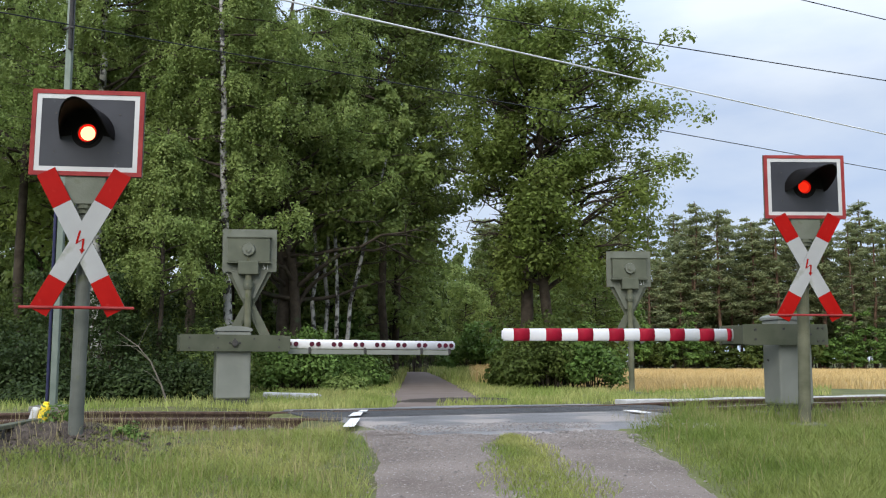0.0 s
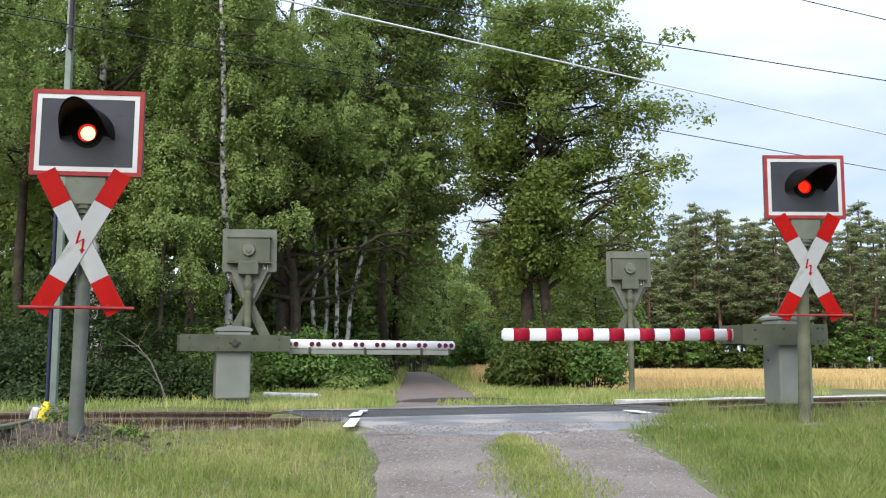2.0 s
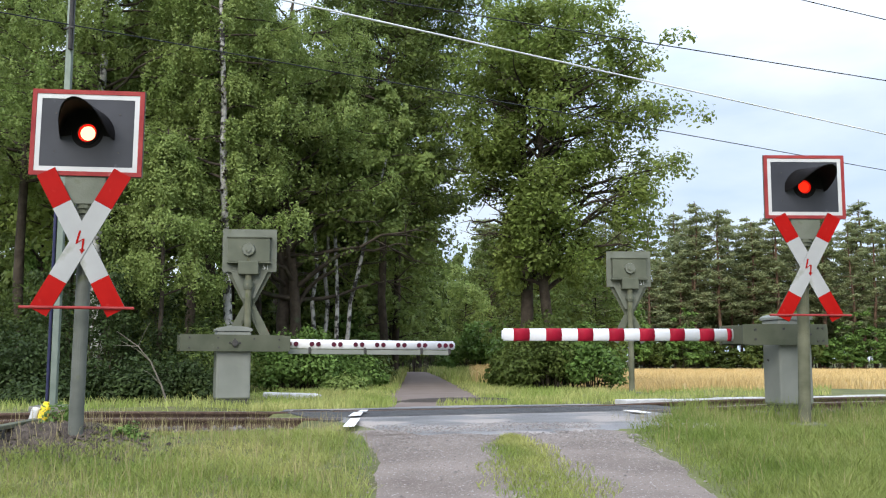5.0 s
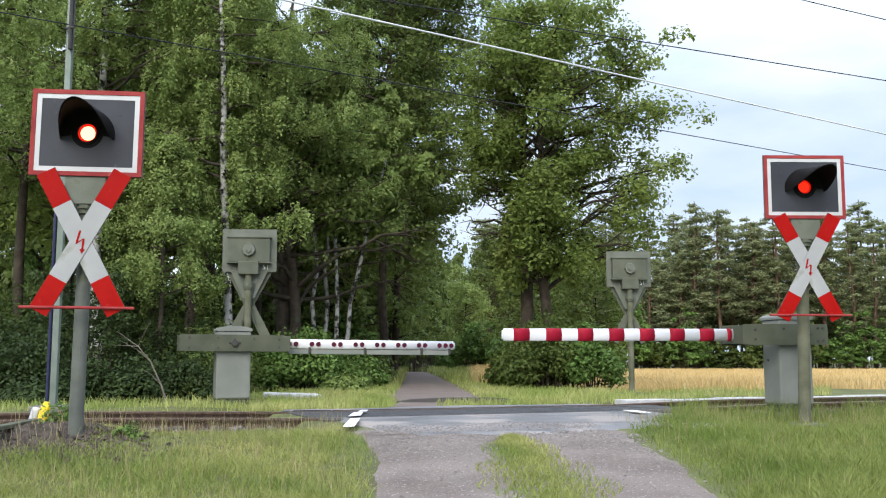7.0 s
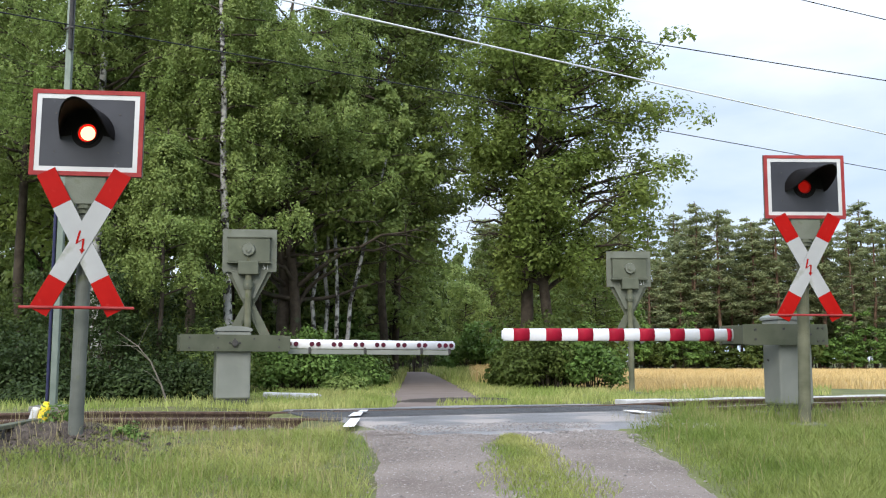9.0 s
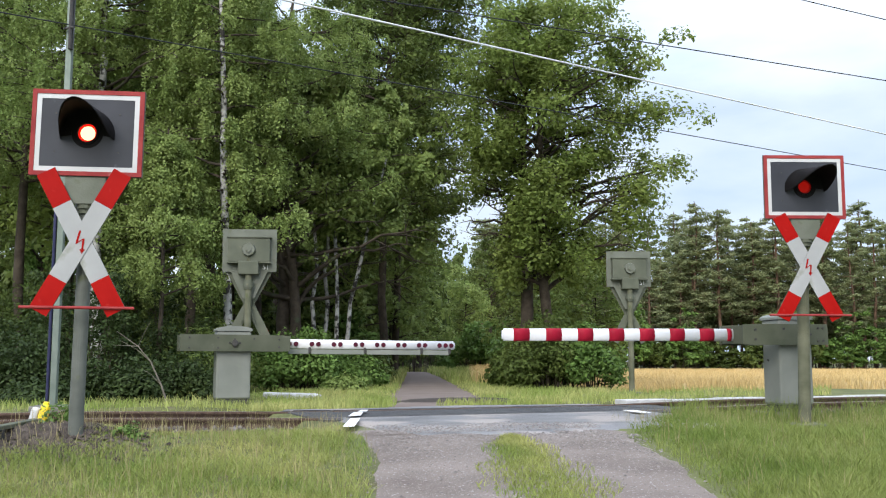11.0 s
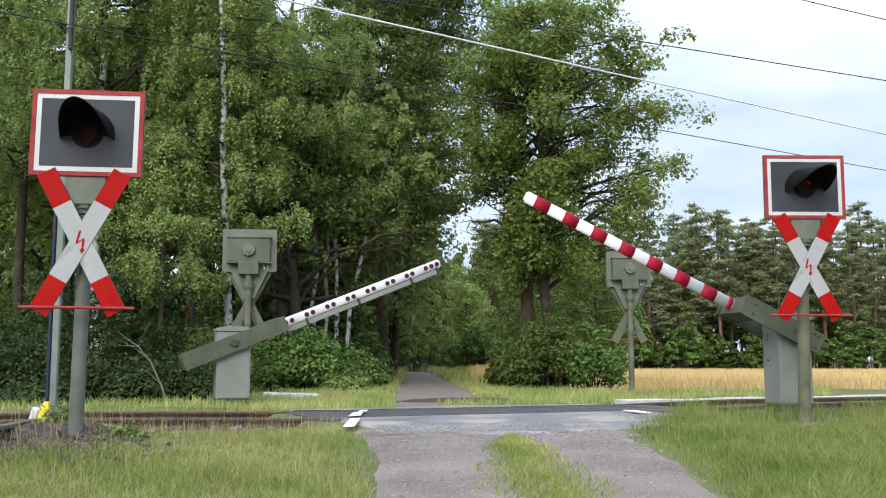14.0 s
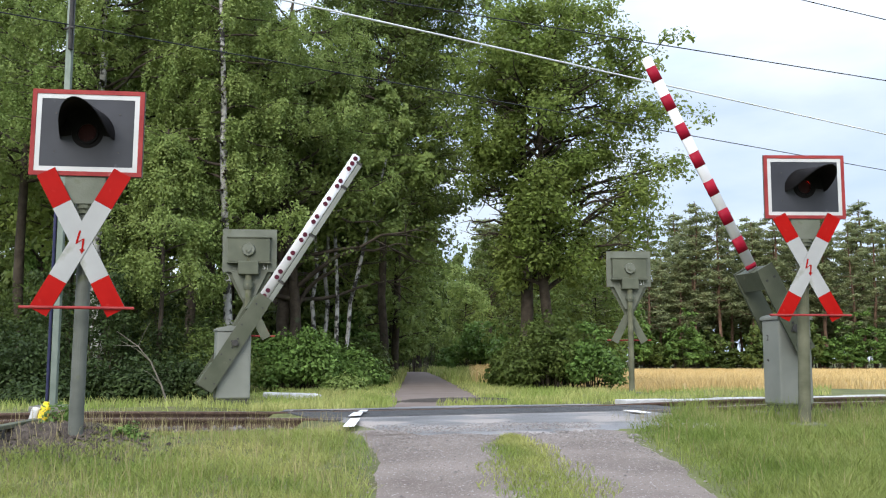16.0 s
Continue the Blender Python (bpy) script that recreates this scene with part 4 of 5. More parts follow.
def grow(name, m, rng, paths, tips, bark, leaf, per, spread, size, label, category="tree", group="", hang=0, length=0.7, squash=0.65, sides=7, swing=0.0, count=9, aspect=0.55):
    """A plant from its branch paths: leaves in clumps, or on hang strands below each branch end."""
    t = empty(name, m, label, category, group)
    thick = [q for q in paths if len(q[0]) > 3]
    thin = [q for q in paths if len(q[0]) <= 3]
    v, f = tubes(thick or thin, sides if thick else 3)
    if thin and thick:
        v2, f2 = tubes(thin, 3)
        v, f = np.concatenate([v, v2]), np.concatenate([f, f2 + len(v)])
    stem = from_arrays("trunk", v, f, bark, t, smooth=True)
    if bark == M_BIRCH:
        # only the stem is white, the limbs are dark
        stem.data.materials.append(M_BARK)
        idx = np.ones(len(f), dtype=np.int32)
        idx[:(len(paths[0][0]) - 1) * sides] = 0
        stem.data.polygons.foreach_set("material_index", idx)
    if hang:
        cen, face = strands(rng, tips, hang, length, per // hang)
        per = per // hang * hang
    else:
        cen, face = clumps(rng, tips, per, spread, squash)
    if swing:
        az = np.floor((np.arctan2(tips[:, 1], tips[:, 0]) / 6.2832 + 0.5) * 2.999)
        hz = np.floor((tips[:, 2] - tips[:, 2].min()) / (np.ptp(tips[:, 2]) + 1e-6) * (count // 3 - 0.001))
        boughs(t, rng, cen, face, np.repeat(az * (count // 3) + hz, per), count, size, 1.0 if hang else 0.2, leaf, swing)
    else:
        v, f = leaf_quads(rng, cen, face, size, 1.0 if hang else 0.2, aspect)
        from_arrays("crown", v, f, leaf, t)
    return t


def oak():
    rng = np.random.default_rng(21)

    def reach(h):
        return float(np.interp(h, [0.2, 0.3, 0.42, 0.52, 0.62, 0.75, 0.85, 0.95, 1.0], [2.9, 3.5, 3.9, 3.9, 3.6, 3.2, 2.6, 1.7, 1.0]))

    def skew(h, a):
        k = 1 - 0.5 * max(0.0, -math.cos(a)) * (1.5 if h < 0.42 else 0.9)
        return k * (0.6 if math.sin(a) < -0.4 and 0.3 < h < 0.62 else 1.0)
    p, tips = skeleton(rng, 10.6, 0.2, (0.012, 0.0), 132, 0.28, reach, 0.7, stems=2, stem_spread=0.3, twig=5, skew=skew, gap=0.55)
    tips = tips[~((tips[:, 0] < -0.7) & (tips[:, 2] < 5.7))]
    open_crown = (np.sin(tips[:, 0] * 2.6 + 0.7) * np.sin(tips[:, 2] * 2.2) > 0.38) & (tips[:, 2] > 3.8) & (tips[:, 2] < 8.6) & (tips[:, 0] < 3.4)
    tips = tips[~open_crown]
    grow("oak_tree", pose(2.3, 26.5, -0.2), rng, p, tips, M_BARK, M_OAK_LEAF, 58, 0.46, 0.13, "broad green oak with a forked dark trunk", swing=0.5, squash=0.85)


def forked_tree():
    """The dark-stemmed tree beside the birch: light hanging boughs on top, bare spreading limbs below."""
    rng = np.random.default_rng(22)

    def reach(h):
        return float(np.interp(h, [0.2, 0.45, 0.6, 0.8, 0.92, 1.0], [3.4, 3.1, 2.7, 2.5, 1.7, 0.7]))
    p, tips = skeleton(rng, 10.4, 0.19, (0.012, 0.0), 76, 0.22, reach, 0.45, stems=2, stem_spread=0.5, twig=5, outer=0.5, skew=lambda h, a: 0.6 if math.sin(a) < -0.3 and h < 0.55 else 1.0)
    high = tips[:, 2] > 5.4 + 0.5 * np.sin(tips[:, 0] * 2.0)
    t = grow("alder_tree", pose(-3.95, 24.5, -0.2), rng, p, tips[high], M_BARK, M_BIRCH_LEAF, 132, 0.4, 0.075, "tree with dark forked stem and light hanging boughs", hang=11, length=0.6)
    # sparse lower leaves: shade below the light boughs is put into their colour
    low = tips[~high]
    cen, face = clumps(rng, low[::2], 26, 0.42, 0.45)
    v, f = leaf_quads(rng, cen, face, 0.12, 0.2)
    from_arrays("shaded_lower_crown", v, f, M_DARK_LEAF, t)


def tall_oak():
    rng = np.random.default_rng(23)

    def reach(h):
        return 3.3 * math.sqrt(max(0.05, 1 - ((h - 0.62) / 0.45) ** 2))
    p, tips = skeleton(rng, 16.6, 0.16, (0.02, 0.0), 92, 0.34, reach, 0.45, twig=5)
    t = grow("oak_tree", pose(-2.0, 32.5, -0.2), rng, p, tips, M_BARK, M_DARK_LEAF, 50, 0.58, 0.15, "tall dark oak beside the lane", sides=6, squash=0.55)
    copy_thing(t, pose(-1.9, 38.0, -0.2, 0, 0, 130))


def birches():
    def reach(h):
        return 2.5 * math.sin(math.pi * min(1.0, max(0.02, h * 1.02)) ** 0.9) ** 0.7
    for x, y, hgt, tr, rs, n, lean, seed in ((-4.72, 21.5, 12.5, 0.10, 0.8, 64, -0.035, 1), (-8.0, 22.5, 12.5, 0.15, 1.2, 72, -0.012, 2), (-6.4, 24.5, 13.0, 0.13, 1.1, 70, -0.012, 3),
                                             (-10.6, 24.0, 13.0, 0.14, 1.2, 70, -0.012, 4), (-13.0, 27.0, 14.0, 0.15, 1.3, 60, -0.012, 6)):
        g = np.random.default_rng(seed * 7)
        p, tips = skeleton(g, hgt, tr, (lean, 0.0), n, 0.28 if seed == 1 else 0.4, lambda h: rs * reach(h), 0.2, twig=5, wig=0.06, outer=0.38, skew=(lambda h, a: 0.25 if math.sin(a) < -0.2 and h < 0.78 else 1.0) if seed == 1 else None)
        if seed == 1:
            tips = tips[~((np.abs(tips[:, 0] - np.interp(tips[:, 2], p[0][0][:, 2], p[0][0][:, 0])) < 0.24) & (tips[:, 1] < 0.3))]
        grow("birch_tree", pose(x, y, -0.1), g, p, tips, M_BIRCH if seed < 3 else M_BARK, M_BIRCH_LEAF, 120 if seed < 3 else 48, 0.46, 0.075 if seed < 3 else 0.12, "tall birch with white trunk and drooping light green boughs", "tree", "birches by the crossing", hang=10 if seed < 3 else 6, length=0.7, swing=1.1, count=12)
    # young birch at the edge of the undergrowth
    g = np.random.default_rng(91)
    p, tips = skeleton(g, 5.8, 0.05, (0.0, 0.0), 32, 0.36, lambda h: 0.5 * reach(h), 0.2, twig=4, wig=0.06, outer=0.5)
    grow("birch_tree", pose(-5.95, 20.4, -0.1), g, p, tips, M_BARK, M_BIRCH_LEAF, 90, 0.4, 0.075, "young birch with light hanging boughs behind the track", "tree", "birches by the crossing", hang=9, length=0.55, swing=1.1, count=12)
    # slender leaning birches deeper in the wood
    for i, (x, y, lx) in enumerate(((-2.85, 25.4, 0.03), (-3.02, 25.9, 0.045), (-2.5, 25.7, 0.10), (-3.35, 25.2, 0.01))):
        g = np.random.default_rng(300 + i)
        p, tips = skeleton(g, 8.5, 0.055, (lx, 0), 26, 0.5, lambda h: 0.6 * reach(h), 0.3, twig=5, wig=0.14)
        grow("birch_tree", pose(x, y, -0.1), g, p, tips, M_BIRCH, M_BIRCH_LEAF, 36, 0.4, 0.15, "slender leaning birch with white bark in the wood", "tree", "birches by the crossing", hang=4, length=0.5)


def wood_trees():
    """The mixed wood on the left of the lane and behind: a few kinds, copied with turns."""
    def reach(h):
        return 3.0 * math.sin(math.pi * min(1.0, max(0.02, (h - 0.05) / 1.0)) ** 0.85) ** 0.7
    kinds = []
    for i, (hgt, r, leafm, lab, z0, up) in enumerate(((12.0, 0.2, M_DARK_LEAF, "tall leafy tree at the edge of the wood", 0.40, 0.4),
                                                      (11.0, 0.17, M_OAK_LEAF, "slender leafy tree in the wood", 0.42, 0.6),
                                                      (9.0, 0.12, M_BIRCH_LEAF, "young light green tree in the wood", 0.12, 0.4))):
        g = np.random.default_rng(100 + i)
        p, tips = skeleton(g, hgt, r, (0, 0), 56, z0, reach, up, twig=3)
        kinds.append(grow("woodland_tree", pose(*((-8.0, 36.0, -0.2), (-13.0, 34.0, -0.2), (-4.5, 38.0, -0.2))[i]), g, p, tips, M_BARK, leafm, 18, 0.7, 0.27, lab, "tree", "trees of the wood", sides=5))
    spots = [(-6.4, 33, 0, 1.0), (-10.2, 38.5, 0, 1.1), (-12.4, 42, 0, 1.2), (-15.5, 40, 0, 1.2), (-25, 60, 0, 1.3), (-20, 66, 1, 1.4), (-2.4, 50, 2, 0.8), (-2.2, 41, 2, 0.8), (3.5, 72, 0, 0.8), (0.5, 76, 2, 0.95), (-3, 78, 1, 1.0), (5.5, 78, 0, 0.9), (8, 82, 1, 0.9), (-7.0, 29, 1, 1.1), (-10.0, 33, 0, 1.2), (-6.0, 40, 1, 1.2), (-3.4, 44, 0, 1.0), (-13.0, 40, 0, 1.3),
             (-17.5, 36, 0, 1.2), (-9.0, 52, 0, 1.3), (-1.5, 62, 1, 0.8), (1.6, 66, 2, 0.7), (-6, 66, 0, 1.2), (-3.6, 36.5, 2, 0.8), (3.8, 36, 2, 0.62), (5.2, 33.0, 2, 0.5), (-2.7, 44, 0, 0.85)]
    rng = np.random.default_rng(4)
    for x, y, k, s in spots:
        c = copy_thing(kinds[k], pose(x, y, -0.2, 0, 0, rng.uniform(0, 360)))
        c.scale = (s, s, s * rng.uniform(0.92, 1.05))


def pines():
    kinds = []
    for i in range(3):
        g = np.random.default_rng(60 + i)

        def reach(h):
            return (0.28 + 2.8 * max(0.0, 1.0 - h) ** 0.72) * (0.5 + 0.5 * min(1, max(0.0, h - 0.3) / 0.2))
        p, tips = skeleton(g, 14.0 + i, 0.15, (0, 0), 42, 0.34 - 0.05 * i, reach, 0.12, twig=2, wig=0.1)
        kinds.append(grow("pine_tree", pose((24.0, 31.0, 38.0)[i], 92.5 + 2 * i, -0.5), g, p, tips, M_PINEBARK, M_HAZY_PINE_LEAF, 18, 0.52, 0.30, "tall dark green pine behind the wheat field", "tree", "pines behind the field", squash=0.4, sides=4, aspect=0.36))
    rng = np.random.default_rng(9)
    for row in range(3):
        for j in range(18):
            x = 3.0 + j * 2.4 + rng.uniform(-0.9, 0.9) + row * 0.9
            y = 91 + row * 5 + rng.uniform(-1.5, 1.5)
            c = copy_thing(kinds[int(rng.integers(0, 3))], pose(x, y, -0.5, rng.uniform(-2, 2), rng.uniform(-2, 2), rng.uniform(0, 360)))
            q = rng.uniform(0.8, 1.12) * (0.97 if x < 22 else 1.03)
            c.scale = (q * 1.3, q * 1.3, q)


def shrub(x, y, w, d, h, leafm, label, seed, n=90, per=90, size=0.11, z=-0.1, name="shrub", spread=0.34):
    """A bush: many thin stems from the ground with leaf clumps, uneven in outline."""
    g = np.random.default_rng(seed)
    paths, tips = [], []
    for i in range(n):
        a, r = g.uniform(0, 6.28), math.sqrt(g.uniform(0, 1))
        top = h * (1 - 0.65 * r ** 2) * g.uniform(0.55, 1.08)
        e = np.array([math.cos(a) * r * w / 2, math.sin(a) * r * d / 2, top])
        b = np.array([e[0] * 0.55, e[1] * 0.55, 0.0])
        mid = (b + e) / 2 + g.normal(size=3) * 0.06
        paths.append(([b, mid, e], [0.014, 0.009, 0.004]))
        tips += [e, mid + (e - mid) * 0.4]
    return grow(name, pose(x, y, z), g, paths, np.array(tips), M_BARK, leafm, per, spread, size, label, "shrub", "shrubs by the crossing", sides=4)


def shrubs():
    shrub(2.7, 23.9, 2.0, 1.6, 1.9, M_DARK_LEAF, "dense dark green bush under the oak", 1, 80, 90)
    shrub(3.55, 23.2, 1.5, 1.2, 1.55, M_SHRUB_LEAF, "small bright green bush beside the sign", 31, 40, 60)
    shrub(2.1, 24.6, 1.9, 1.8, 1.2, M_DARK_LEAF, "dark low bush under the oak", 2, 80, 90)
    shrub(-3.4, 22.5, 2.6, 2.0, 1.5, M_SHRUB_LEAF, "green shrub at the edge of the wood", 3, 90, 80)
    shrub(-2.4, 24.5, 1.8, 1.6, 1.0, M_SHRUB_LEAF, "low green shrub beside the lane", 4, 60, 70)
    # undergrowth and low weeds: canopy shade is in the leaf colour
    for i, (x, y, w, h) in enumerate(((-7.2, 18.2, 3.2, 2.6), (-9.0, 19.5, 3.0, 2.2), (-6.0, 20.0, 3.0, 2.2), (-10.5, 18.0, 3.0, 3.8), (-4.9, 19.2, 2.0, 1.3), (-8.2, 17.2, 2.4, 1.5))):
        shrub(x, y + 1.0, w, 2.2, h * 1.1, M_DARK_LEAF if i % 3 == 1 else M_SHADED_LEAF, "green undergrowth behind the track, darkened for canopy shade", 10 + i, 34, 110, 0.085, spread=0.42)
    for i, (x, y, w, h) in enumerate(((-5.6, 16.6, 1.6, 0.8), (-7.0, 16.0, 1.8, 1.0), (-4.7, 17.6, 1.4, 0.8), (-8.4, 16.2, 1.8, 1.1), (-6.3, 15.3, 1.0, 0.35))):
        shrub(x, y, w, 1.2, h, M_SHADED_LEAF, "low weeds and brambles along the track", 80 + i, 50, 60, 0.08)
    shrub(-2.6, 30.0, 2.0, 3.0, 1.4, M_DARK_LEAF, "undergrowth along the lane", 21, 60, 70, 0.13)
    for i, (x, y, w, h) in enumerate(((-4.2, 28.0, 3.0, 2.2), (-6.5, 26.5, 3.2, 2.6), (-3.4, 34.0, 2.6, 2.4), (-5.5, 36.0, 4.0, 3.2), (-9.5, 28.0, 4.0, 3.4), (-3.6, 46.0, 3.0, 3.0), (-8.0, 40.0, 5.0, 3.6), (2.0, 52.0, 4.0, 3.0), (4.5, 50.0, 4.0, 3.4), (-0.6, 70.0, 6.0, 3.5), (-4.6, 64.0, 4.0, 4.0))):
        # beyond x = -4 the darker leaf colour carries the wood's shade
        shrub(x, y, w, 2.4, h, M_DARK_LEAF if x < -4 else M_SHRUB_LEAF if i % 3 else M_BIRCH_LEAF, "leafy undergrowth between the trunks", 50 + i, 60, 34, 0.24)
    shrub(-1.7, 64.0, 5.0, 2.0, 2.4, M_SHRUB_LEAF, "leafy bushes where the lane turns away", 25, 50, 40, 0.26)
    shrub(-2.2, 21.3, 0.9, 0.8, 0.45, M_BIRCH_LEAF, "small yellow-green weed clump", 22, 30, 40, 0.08)
    shrub(-3.42, 8.75, 0.42, 0.35, 0.34, M_SHRUB_LEAF, "weed clump beside the sign post", 23, 16, 30, 0.055, spread=0.12)
    shrub(-2.75, 8.5, 0.3, 0.3, 0.2, M_SHRUB_LEAF, "small weed clump in the stony soil", 24, 12, 24, 0.05, spread=0.1)


def forest_edge():
    """Leafy undergrowth that closes the foot of the pine wood and the end of the lane."""
    first = shrub(30.0, 86.5, 5.0, 3.0, 4.2, M_DARK_LEAF, "leafy undergrowth at the foot of the pine wood", 41, 60, 28, 0.36, -0.5, "undergrowth")
    second = shrub(22.0, 87.0, 4.5, 3.0, 5.6, M_SHRUB_LEAF, "light green undergrowth at the foot of the pine wood", 42, 60, 28, 0.36, -0.5, "undergrowth")
    rng = np.random.default_rng(12)
    for j in range(15):
        c = copy_thing(first if j % 3 else second, pose(-42 + j * 2.9, 62 + rng.uniform(-4, 4), -0.3, 0, 0, rng.uniform(0, 360)))
        c.scale = (1.4, 1.2, rng.uniform(2.1, 2.7))
    for j in range(11):
        c = copy_thing(first, pose(3 + j * 4.6, 108 + rng.uniform(-1, 1), -0.5, 0, 0, rng.uniform(0, 360)))
        c.scale = (2.0, 1.2, rng.uniform(3.0, 3.4))
    for x, y in ((-9.0, 44), (-11.5, 46), (-14.0, 43), (-16.5, 47), (-19.5, 45)):
        c = copy_thing(first, pose(x, y, -0.3, 0, 0, rng.uniform(0, 360)))
        c.scale = (1.0, 1.0, rng.uniform(1.0, 1.4))
    for j in range(20):
        x = -6.0 + j * 2.5 + rng.uniform(-0.5, 0.5)
        c = copy_thing(first if rng.uniform() < (0.5 if x > 9 else 0.2) else second, pose(x, (84 if x < 12 else 87.5) + rng.uniform(-1, 1.5), -0.5, 0, 0, rng.uniform(0, 360)))
        c.scale = (1.15, 1.15, rng.uniform(0.45, 1.6))


oak()
forked_tree()
tall_oak()
birches()
forest_edge()
wood_trees()
pines()
shrubs()


# ---- grass and wheat ----
def blades(name, x, y, z, hgt, width, rng, material, label, lean=0.35):
    """Bent blades of grass, three triangles each."""
    n = len(x)
    a = rng.uniform(0, 6.28, n)
    w = np.stack([np.cos(a), np.sin(a), np.zeros(n)], 1) * width[:, None] * 0.5
    b = rng.uniform(0, 6.28, n)
    d = np.stack([np.cos(b), np.sin(b), np.zeros(n)], 1) * (hgt * lean * rng.uniform(0.2, 1.3, n))[:, None]
    base = np.stack([x, y, z], 1)
    up = np.zeros((n, 3))
    up[:, 2] = hgt
    mid = base + up * 0.6 + d * 0.35
    v = np.stack([base - w, base + w, mid + w * 0.7, mid - w * 0.7, base + up + d], 1).reshape(-1, 3)
    i = np.arange(n)[:, None] * 5
    f = np.concatenate([i + np.array([[0, 1, 2]]), i + np.array([[0, 2, 3]]), i + np.array([[3, 2, 4]])], 1).reshape(-1, 3)
    return tagged(from_arrays(name, v, f, material), label, "grass", kind="stuff")


def lane_free(x, y):
    """True where grass grows: off the lane, the aprons and the track."""
    off = (y - TRACK_Y - TRACK_K * x) * math.cos(TRACK_A)
    al = (x + TRACK_K * (y - TRACK_Y)) * math.cos(TRACK_A)
    near_l = np.interp(y, [2.5, 6, 7.5, 8.8, 9.6], [-0.8, -0.55, -0.62, -0.85, -1.05])
    near_r = np.interp(y, [2.5, 6, 7.5, 8.8, 9.6], [1.9, 1.87, 1.9, 1.78, 1.98])
    far_l, far_r = np.interp(y, *zip(*FAR_L)), np.interp(y, *zip(*FAR_R))
    ragged = 0.11 * np.sin(37 * y + 91 * x)
    near_l, near_r = near_l + ragged, near_r + ragged
    far_l, far_r = far_l + ragged, far_r + ragged
    lane = ((off < -1.0) & (x > near_l) & (x < near_r)) | ((off > 1.0) & (x > far_l) & (x < far_r) & (y < 59)) | ((y > 15.6) & (y < 17.4) & (x > 0) & (x < 1.15))
    apron = (al > -1.8) & (al < 2.65) & (off < 1.5) & (off > -2.2)
    return ~lane & ~apron & ((np.abs(off) > 1.75) | ((off > 1.45) & (np.abs(al) < 2.5)))


def meadow():
    rng = np.random.default_rng(71)
    n = 280000
    u = rng.uniform(0, 1, n)
    y = 5.0 + 13.5 * u ** 1.25
    x = rng.uniform(-0.5, 0.5, n) * (y * 1.05 + 0.8)
    bare = np.exp(-(((x + 3.5) / 0.5) ** 2 + ((y - 8.3) / 0.36) ** 2))
    ok = lane_free(x, y) & (y < TRACK_Y + TRACK_K * x - 1.6) & (rng.uniform(0, 1, n) > 1.3 * bare)
    x, y = x[ok], y[ok]
    patch = 0.5 + 0.5 * np.sin(x * 2.3 + 1.1 * np.sin(y * 1.7)) * np.sin(y * 2.9 + np.sin(x * 1.3))
    edge = np.clip((TRACK_Y + TRACK_K * x - y - 1.7) / 2.0, np.where(x > 2.4, 1.0, 0.45), 1)
    clump = np.sin(x * 7.1 + 2 * np.sin(y * 3.3)) * np.sin(y * 6.3 + 2 * np.sin(x * 4.1))
    h = rng.uniform(0.04, 0.11, len(x)) * (0.6 + 0.6 * patch + 0.35 * clump) * edge * np.where(x > 2.2, 1.35, 1.0)
    wd = rng.uniform(0.004, 0.009, len(x))
    for side, material, label in ((x <= 1.4, M_GRASS, "rough yellowish meadow grass before the track"), (x > 1.4, M_LUSH, "lush green meadow grass before the track")):
        blades("meadow_grass", x[side], y[side], fit_ground(x[side], y[side]) - 0.01, h[side], wd[side], rng, material, label, 1.0)
    n = 16000
    y = 5.5 + 9 * rng.uniform(0, 1, n)
    x = rng.uniform(-0.5, 0.5, n) * (y * 1.05 + 0.8)
    ok = lane_free(x, y) & (y < TRACK_Y + TRACK_K * x - 1.5) & (rng.uniform(0, 1, n) < np.where(y > TRACK_Y + TRACK_K * x - 3.6, np.where(x > 2.4, 1.6, 0.9), np.where(x < 0, 0.5, 0.15)))
    x, y = x[ok], y[ok]
    blades("seed_grass", x, y, fit_ground(x, y), rng.uniform(0.10, 0.26, len(x)), rng.uniform(0.003, 0.005, len(x)), rng, M_DRYGRASS, "dry seeding grass stalks along the track", 0.4)
    # tall tufts at the foot of the sign and barrier
    n = 5200
    x = rng.uniform(2.7, 7.2, n)
    y = TRACK_Y + TRACK_K * x - rng.uniform(1.65, 3.3, n)
    ok = np.sin(x * 5.1 + 2 * np.sin(y * 3)) + rng.normal(size=n) * 0.5 > 0.0
    x, y = x[ok], y[ok]
    blades("tall_grass", x, y, fit_ground(x, y), rng.uniform(0.12, 0.34, len(x)), rng.uniform(0.005, 0.009, len(x)), rng, M_LUSH, "tall green grass round the barrier's foot", 0.45)
    # grass strip between the wheel ruts
    n = 9000
    y = rng.uniform(5.0, 8.6, n)
    mid = np.interp(y, [5, 6, 7.5, 8.6], [0.82, 0.73, 0.64, 0.6])
    half = np.interp(y, [5, 6.2, 7.6, 8.2, 8.6], [0.40, 0.36, 0.30, 0.22, 0.05]) * (1 + 0.25 * np.sin(y * 6.0) * np.sin(y * 2.3))
    x = mid + half * np.clip(rng.normal(size=n) * 0.5, -1.15, 1.15)
    blades("lane_grass", x, y, fit_ground(x, y) + 0.015, rng.uniform(0.02, 0.06, n), rng.uniform(0.005, 0.009, n), rng, M_GRASS, "short grass strip between the wheel ruts", 0.8)
    # grass beyond the track
    n = 75000
    y = 13 + 16 * rng.uniform(0, 1, n) ** 1.3
    x = rng.uniform(-0.48, 0.40, n) * y
    off = y - TRACK_Y - TRACK_K * x
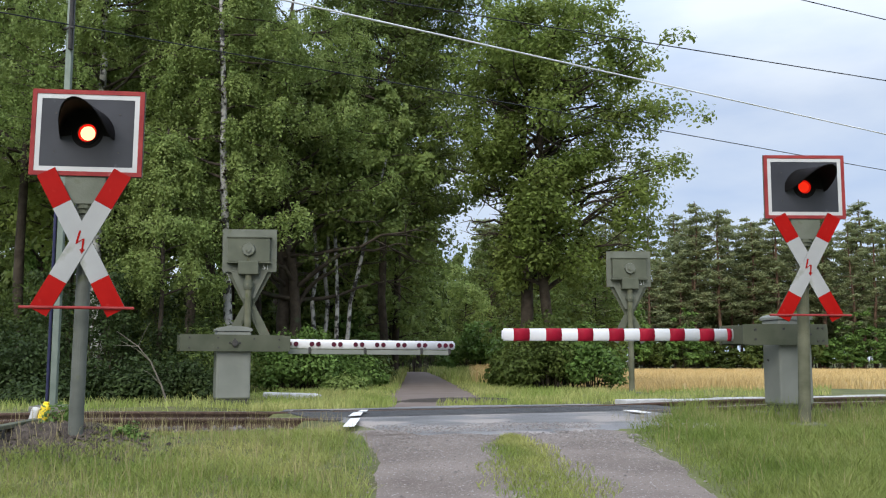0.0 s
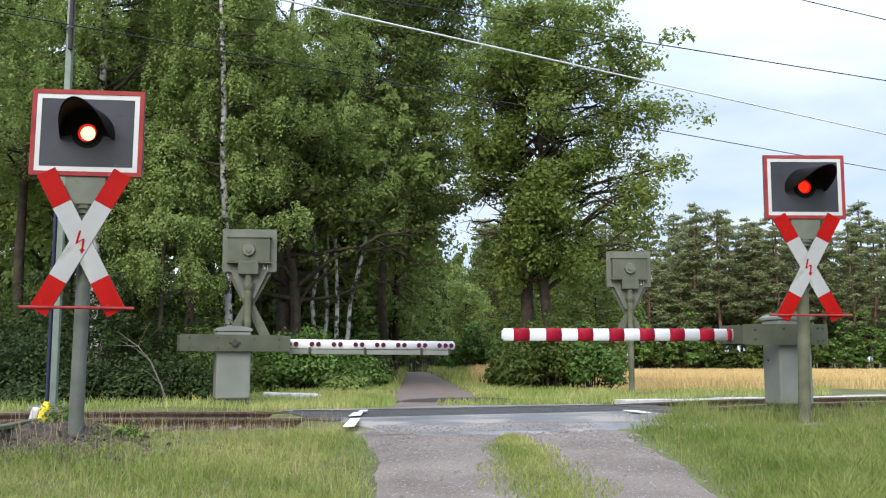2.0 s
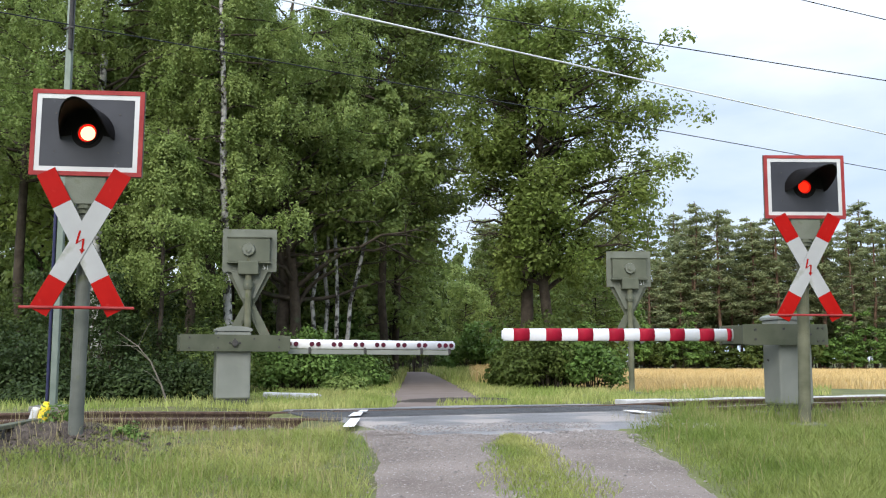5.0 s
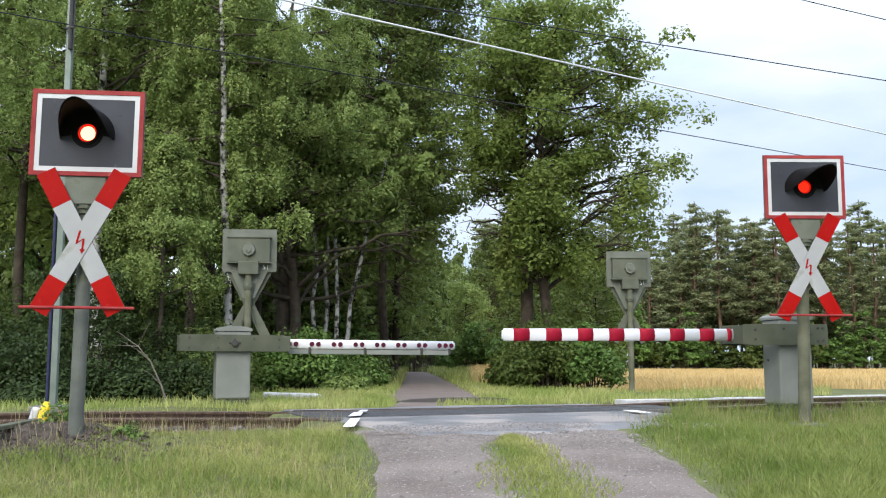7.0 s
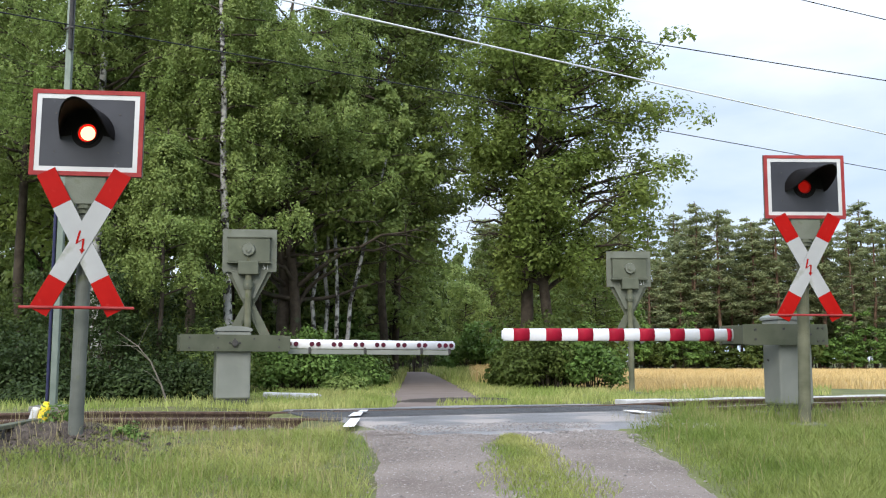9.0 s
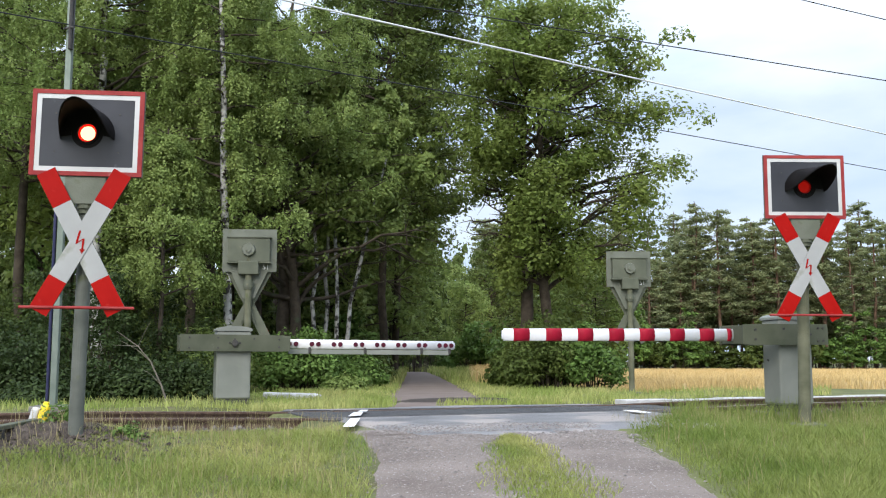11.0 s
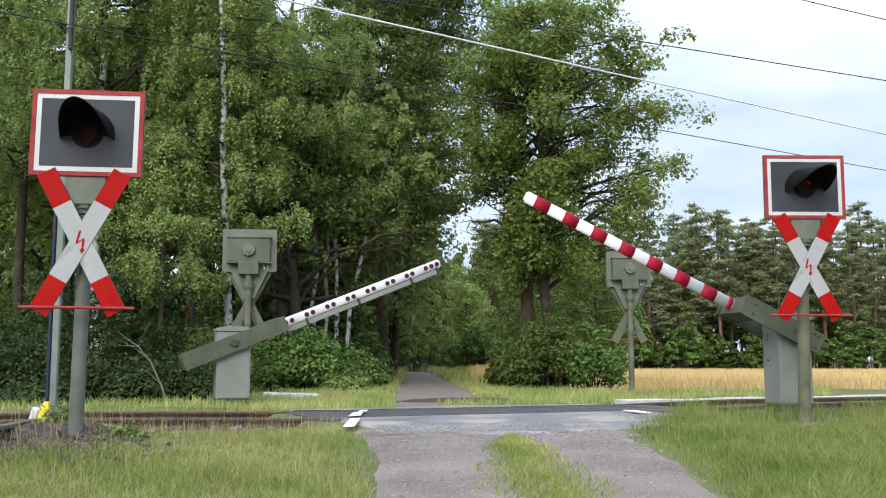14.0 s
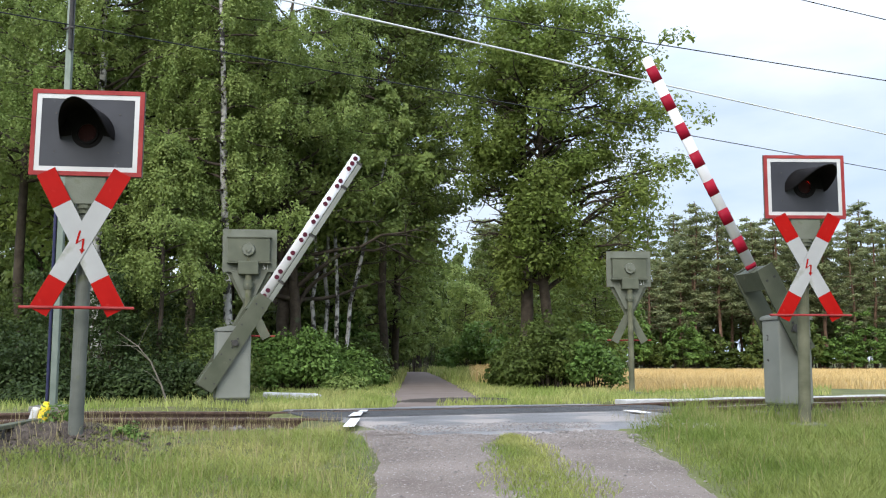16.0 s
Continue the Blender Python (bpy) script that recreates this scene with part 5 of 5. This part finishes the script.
    ok = lane_free(x, y) & (off > 1.55) & ~((x > 4) & (off > 8.5)) & ((x < 4) | (rng.uniform(0, 1, n) < 0.45)) & ((x > -3.6) | (rng.uniform(0, 1, n) < 0.3)) & (np.hypot(x + 3.38, y - 15.2) > 0.65) & (np.hypot(x - 3.99, y - 20.3) > 0.5) & (np.hypot(x + 2.72, y - 17.2) > 0.55)
    x, y = x[ok], y[ok]
    blades("verge_grass", x, y, fit_ground(x, y) - 0.01, rng.uniform(0.05, 0.17, len(x)), rng.uniform(0.008, 0.016, len(x)), rng, M_BRIGHT_VERGE, "rough grass beyond the track", 0.5)
    n = 26000
    y = rng.uniform(29, 70, n)
    x = rng.uniform(-0.13, 0.12, n) * y
    ok = lane_free(x, y)
    x, y = x[ok], y[ok]
    blades("lane_verge", x, y, fit_ground(x, y), rng.uniform(0.15, 0.45, len(x)), rng.uniform(0.03, 0.05, len(x)), rng, M_BRIGHT_VERGE, "grass along the lane in the wood", 0.5)


def wheat():
    rng = np.random.default_rng(77)
    n = 90000
    y = 21 + 64 * rng.uniform(0, 1, n) ** 1.4
    x = rng.uniform(0.02, 0.52, n) * y
    off = y - TRACK_Y - TRACK_K * x
    ok = (off > 8.2) & (x > 0.03 * y) & ((x > 5.3) | (y > 28.5))
    x, y = x[ok], y[ok]
    blades("wheat_field", x, y, fit_ground(x, y), rng.uniform(0.42, 0.56, len(x)), rng.uniform(0.012, 0.028, len(x)) * np.clip(y / 30, 1, 2.4), rng, M_WHEAT, "ripe golden wheat field behind the track", 0.5)
    # dense straw below the ears
    gx, gy = np.meshgrid(np.linspace(0.03, 0.6, 40), np.linspace(23, 86, 50))
    gx = gx * gy
    lift = np.where((gy - TRACK_Y - TRACK_K * gx > 9.0) & ((gx > 6.0) | (gy > 29.5)), 0.36, -0.2)
    v = np.stack([gx, gy, fit_ground(gx, gy) + lift], -1).reshape(-1, 3)
    i = (np.arange(49)[:, None] * 40 + np.arange(39)[None, :])
    f = np.stack([i, i + 1, i + 41, i + 40], -1).reshape(-1, 4)
    tagged(from_arrays("field", v, f, M_STRAW, smooth=True), "dense straw of the wheat field", "field", kind="structure")


meadow()
wheat()


def dead_branch():
    rng = np.random.default_rng(3)
    pts = np.array([(0.42, 0, 0.0), (0.28, 0.05, 0.35), (0.1, 0, 0.75), (-0.1, -0.05, 1.0), (-0.45, -0.1, 1.25)])
    paths = [(pts, np.array([0.02, 0.017, 0.013, 0.009, 0.004]))]
    for i, (a, dx, dz) in enumerate(((2, -0.5, 0.35), (3, 0.2, 0.4), (1, -0.35, 0.3), (3, -0.4, 0.02))):
        paths.append(([pts[a], pts[a] + np.array([dx * 0.5, 0, dz * 0.6]), pts[a] + np.array([dx, -0.05, dz])], [0.008, 0.005, 0.002]))
    v, f = tubes(paths, 6)
    ob = from_arrays("dead_branch", v, f, M_DEADWOOD, smooth=True)
    ob.matrix_basis = pose(-5.0, 16.2, -0.1)
    tagged(ob, "bare dead branch leaning in the undergrowth", "branch")


dead_branch()


# ---- what moves ----
def level(phase):
    """Brightness step of a flashing lamp over its cycle: 3 bright, 2 red, 1 dim."""
    if phase < 0.46:
        return 3
    if phase < 0.61:
        return 2
    if phase < 0.86:
        return 1
    return 2 if phase < 0.95 else 3


def flash_rows(shift, end):
    rows, last = [], None
    for i in range(0, 161):
        t = i * 0.1
        q = level((t / 0.985 + shift) % 1.0) if t < end else (1 if t < end + 0.35 else 0)
        spin = 90 * q - 180
        if last is not None and spin != last:
            rows.append((t - 0.067, (last + spin) / 2 + (spin - last) * 0.1))
        rows.append((t, spin))
        last = spin
    return rows


SWING_R = [(0, -0.3), (12.6, -0.3), (13, 5.3), (13.5, 14.1), (14, 25.0), (14.5, 35.2), (15, 45.8), (15.5, 54.4), (16, 62.2)]
SWING_L = [(0, -0.3), (12.6, -0.3), (13, 4.6), (13.5, 12.2), (14, 21.9), (14.5, 31.4), (15, 41.4), (15.5, 49.7), (16, 57.8)]


def motions():
    for rotor, shift, end in ((rotor_a, 0.0, 13.55), (rotor_b, 0.5, 13.25)):
        at = rotor.location.copy()
        walk(rotor, [(t, pose(*at, 0, a, 0)) for t, a in flash_rows(shift, end)])
    for ob, hinge, swing, ph, hz in SWAY:
        rows = [(i * 0.5, pose(*hinge, swing * math.sin(6.283 * hz * i * 0.5 + ph), swing * math.sin(6.283 * hz * 0.83 * i * 0.5 + 2 * ph), 0.6 * swing * math.sin(3.1 * hz * i * 0.5 + ph))) for i in range(33)]
        walk(ob, rows)
    for arm, rows in ((arm_right, SWING_R), (arm_left, SWING_L)):
        at = arm.location.copy()
        walk(arm, [(t, pose(*at, 0, -a, 0)) for t, a in rows])


motions()
